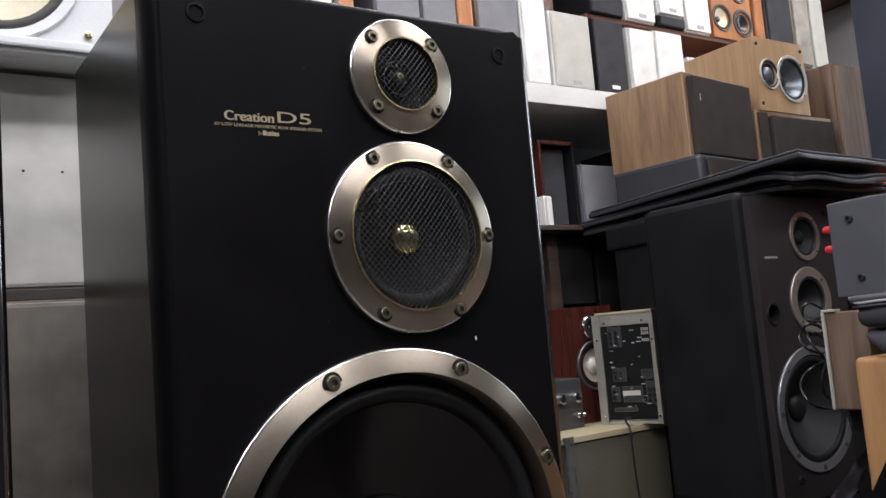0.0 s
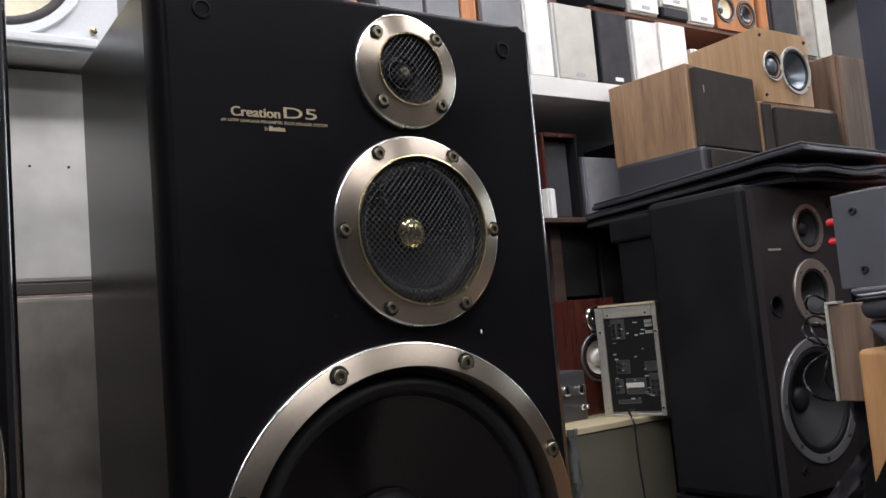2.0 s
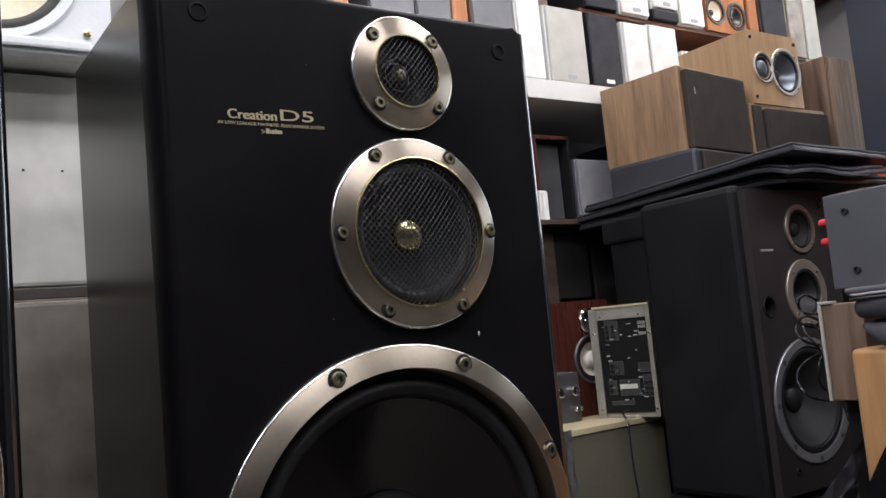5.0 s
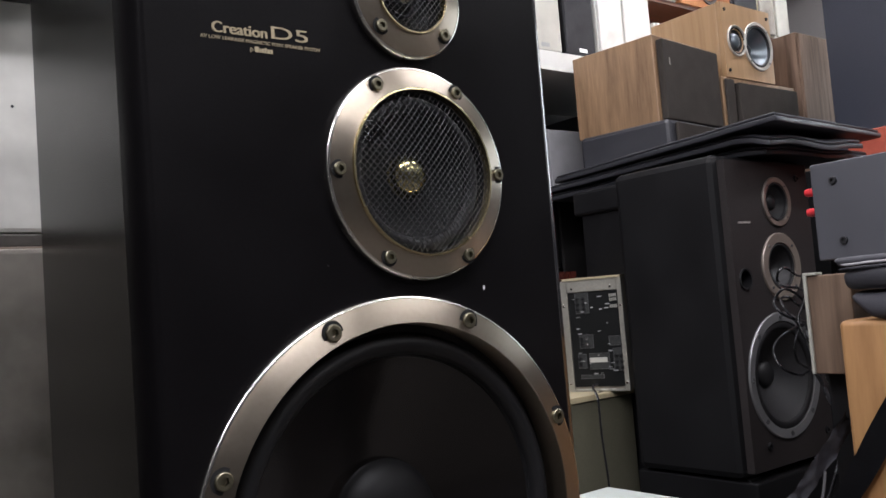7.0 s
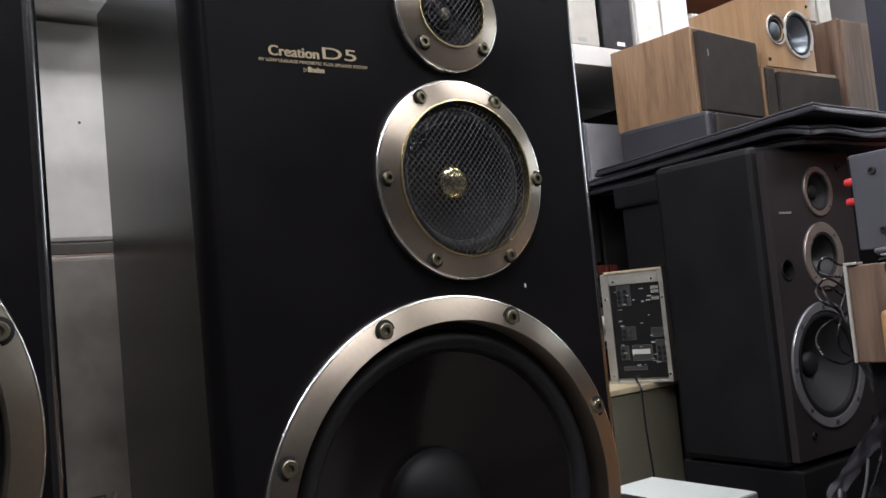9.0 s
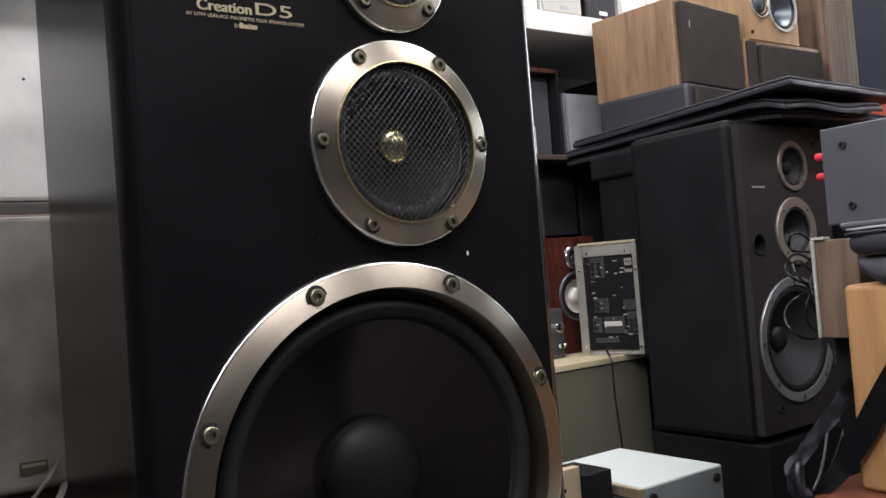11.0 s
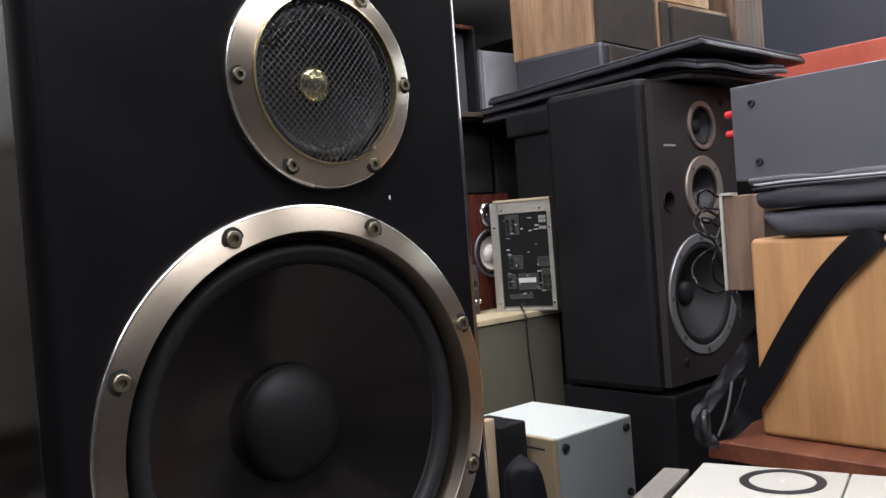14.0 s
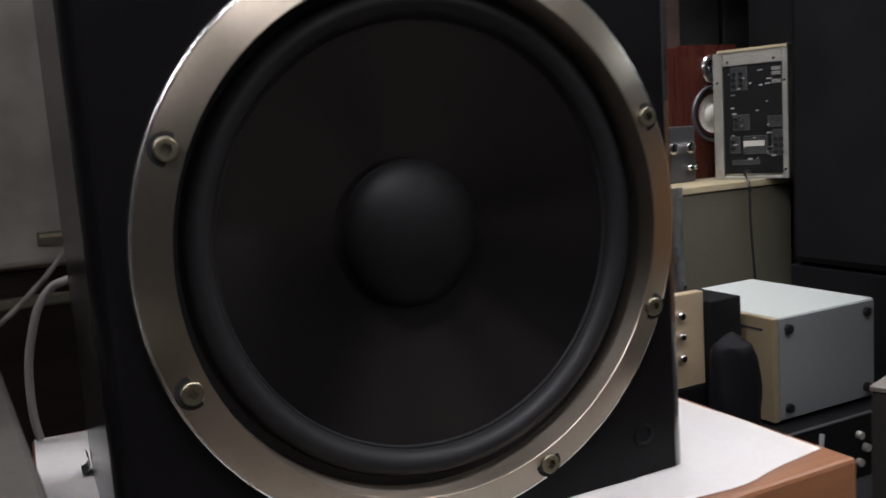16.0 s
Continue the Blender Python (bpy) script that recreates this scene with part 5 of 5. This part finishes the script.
    for k, line in enumerate((
            [(1.304, 0.440, 1.023), (1.287, 0.451, 1.030), (1.223, 0.433, 1.044), (1.198, 0.433, 1.040), (1.219, 0.452, 1.021), (1.223, 0.439, 1.009), (1.267, 0.429, 1.000)],
            [(1.292, 0.440, 0.974), (1.241, 0.433, 0.996), (1.183, 0.418, 1.004), (1.184, 0.435, 0.993), (1.178, 0.439, 0.977), (1.165, 0.419, 0.960), (1.216, 0.428, 0.946), (1.274, 0.442, 0.937)],
            [(1.330, 0.461, 0.958), (1.268, 0.442, 0.969), (1.238, 0.444, 0.987), (1.241, 0.462, 0.984), (1.230, 0.448, 0.963), (1.253, 0.439, 0.933), (1.313, 0.459, 0.903)],
            [(1.315, 0.462, 0.924), (1.235, 0.448, 0.920), (1.215, 0.466, 0.900), (1.206, 0.468, 0.875), (1.205, 0.449, 0.847), (1.281, 0.459, 0.828), (1.357, 0.472, 0.831)],
            [(1.260, 0.431, 0.932), (1.234, 0.436, 0.900), (1.261, 0.452, 0.858), (1.296, 0.437, 0.829)],
            [(1.264, 0.408, 1.005), (1.252, 0.427, 0.961), (1.238, 0.427, 0.934), (1.237, 0.409, 0.894), (1.280, 0.420, 0.834)])):
        line = [(1.05, 0.259, 0.93 + 0.012 * k), (1.09, 0.30, line[0][2] - 0.02)] + line + [(1.10, 0.30, line[-1][2] - 0.03), (1.06, 0.258, 0.85 - 0.012 * k)]
        part("cable", tube(line, 0.0026), CABLE_BLACK if k % 2 else CABLE_DIM, tang, "", smooth=60)
    part("cable", tube([(1.06, 0.285, 0.87), (1.105, 0.295, 0.80), (1.12, 0.30, 0.73), (1.09, 0.31, 0.66), (1.06, 0.33, 0.58), (1.05, 0.35, 0.45)], 0.003), CABLE_BLACK, tang, "", smooth=60)
    for px, py, pz in ((1.075, 0.283, 0.858), (1.088, 0.287, 0.838), (1.079, 0.281, 0.815)):
        bm = lathe([(0.0030, -0.016), (0.0052, -0.012), (0.0052, 0.008), (0.0040, 0.010), (0.0022, 0.011), (0.0022, 0.020), (0, 0.0205)], 14)
        bmesh.ops.rotate(bm, cent=(0, 0, 0), matrix=Matrix.Rotation(radians(60 + 900 * (pz - 0.8)), 3, "X"), verts=bm.verts)
        part("plug", bm, CABLE_BLACK, tang, "small black plug with a bright tip", (px, py, pz), 40)
    part("coil", tube([(0.508, 0.120, 0.5345), (0.510, 0.100, 0.5345), (0.519, 0.076, 0.5345), (0.527, 0.048, 0.5345), (0.521, 0.02, 0.5345)], 0.005), PURPLE, thing("purple_cable", (0, 0, 0), "purple cable on the pedestal edge", "cable"), "", smooth=60)


right_stack()

# ---- dark cabinet far right ----
t = cabinet("loudspeaker", 2.19, 2.60, 0.33, 0.80, 0.0, 2.15, DARK_BLUE, "very tall blue-black speaker cabinet")
grille(t, -0.19, 0.19, 0.5, 2.1, BLACK_CLOTH)


# ---- stacked speakers between the pair ----
def left_stack():
    b = cabinet("bookshelf_speaker", -0.62, 0.02, 0.412, 0.68, 0.8345, 1.114, WALNUT, "wide speaker with beige cloth grille", "stacked speakers")
    grille(b, -0.318, 0.318, 0.004, 0.276, BEIGE_CLOTH, 0.014, "beige woven grille", 0.005)
    part("badge", box(0.108, 0.134, -0.0155, -0.014, 0.0205, 0.0325), OLIVE, b, "small dull olive plate")
    part("badge_line", box(0.110, 0.132, -0.0160, -0.0155, 0.0275, 0.0305), CREAM, b, "pale bar on the plate")
    s = cabinet("bookshelf_speaker", -0.62, 0.02, 0.445, 0.68, 1.1145, 1.372, WALNUT, "wide speaker with pale linen grille", "stacked speakers")
    part("trim", box(-0.318, 0.318, -0.014, -0.0004, 0.0, 0.014, 0.002), WORN_TRIM, s, "dark brown-grey trim strip")
    g = grille(s, -0.318, 0.318, 0.0145, 0.254, LINEN_CLOTH, 0.014, "pale linen grille", 0.005)
    for x in (0.101, 0.141):
        part("pin", lathe([(0.0016, 0), (0.001, -0.001), (0, -0.001)], 8), INK, s, "", (x, -0.014, 0.1435))
    x0, x1, y0, z0 = -0.337, -0.111, 0.374, 1.3735
    w = cabinet("white_speaker", x0, x1, y0, y0 + 0.27, z0, z0 + 0.33, WHITE_SHELL, "white moulded speaker with a cream cone", "stacked speakers", holes=((-0.2300, 1.4720, 0.070),), bevel=0.008)
    cx = (x0 + x1) / 2
    d = driver(w, "woofer", -0.230 - cx, 1.4720 - z0, 0.089, WHITE_SHELL, PALE_CONE, GOLD_CAP, ring=0.13, depth=0.3, cap=0.42, label="white-ringed woofer with cream cone", surround=SURROUND_GREY)
    part("rim", box(-0.09, 0.09, -0.006, -0.0004, 0.004, 0.016, 0.003), WHITE_SHELL, w, "raised lower rim")
    part("moulded_notch", lathe([(0.016, 0.001), (0.016, -0.005), (0.013, -0.007), (0.010, -0.005), (0.010, 0.0)], 24), WHITE_SHELL, w, "", (-0.022, 0, 0.018), 50)
    for x in (-0.090, 0.086):
        for z in (0.025, 0.31):
            part("screw", lathe([(0.0042, 0), (0.004, -0.004), (0.002, -0.0045), (0.0015, -0.002), (0, -0.002)], 12), GOLD_TRIM, w, "brass screw", (x, 0, z), 40)
    strand = bmesh.new()
    line = [Vector(q) for q in ((-0.150, 0.41, 0.872), (-0.172, 0.37, 0.851), (-0.192, 0.37, 0.829), (-0.217, 0.37, 0.806), (-0.240, 0.37, 0.788), (-0.265, 0.36, 0.755), (-0.275, 0.345, 0.7012))]
    for phase in (0.0, math.pi):
        fine = []
        for k in range(len(line) - 1):
            for q in range(4):
                p = line[k].lerp(line[k + 1], q / 4)
                a = phase + (k * 4 + q) * 1.1
                fine.append(p + Vector((0.0016 * math.cos(a), 0.0016 * math.sin(a), 0.0016 * math.cos(a))))
        tube(fine + [line[-1]], 0.0021, bm=strand)
    tagged(part("speaker_cable", strand, CABLE_GREY, smooth=60), "pale twisted speaker cable hanging between the loudspeakers", "cable")
    tagged(part("speaker_cable", tube([(-0.150, 0.405, 0.838), (-0.172, 0.34, 0.832), (-0.187, 0.34, 0.826), (-0.199, 0.34, 0.810), (-0.207, 0.34, 0.785), (-0.211, 0.34, 0.765), (-0.2125, 0.34, 0.740), (-0.2120, 0.34, 0.720), (-0.2095, 0.34, 0.7035)], 0.0034), CABLE_GREY, smooth=60), "pale grey speaker cable drooping to the bench", "cable")

    tape = bmesh.new()
    rows = []
    for i in range(9):
        a = math.pi * 0.75 * i / 8
        rows.append([tape.verts.new((0.006 * math.sin(a) - 0.002, y, 0.007 * (1 - math.cos(a)))) for y in (-0.010 + 0.004 * i / 8, 0.012)])
    for p, q in zip(rows, rows[1:]):
        tape.faces.new((p[0], p[1], q[1], q[0]))
    bmesh.ops.solidify(tape, geom=list(tape.faces), thickness=0.0006)
    tagged(part("tape_end", tape, CONE_BLACK, None, "", (-0.183, 0.244, 0.7020), 60), "curled end of black tape on the white paper", "tape")


left_stack()
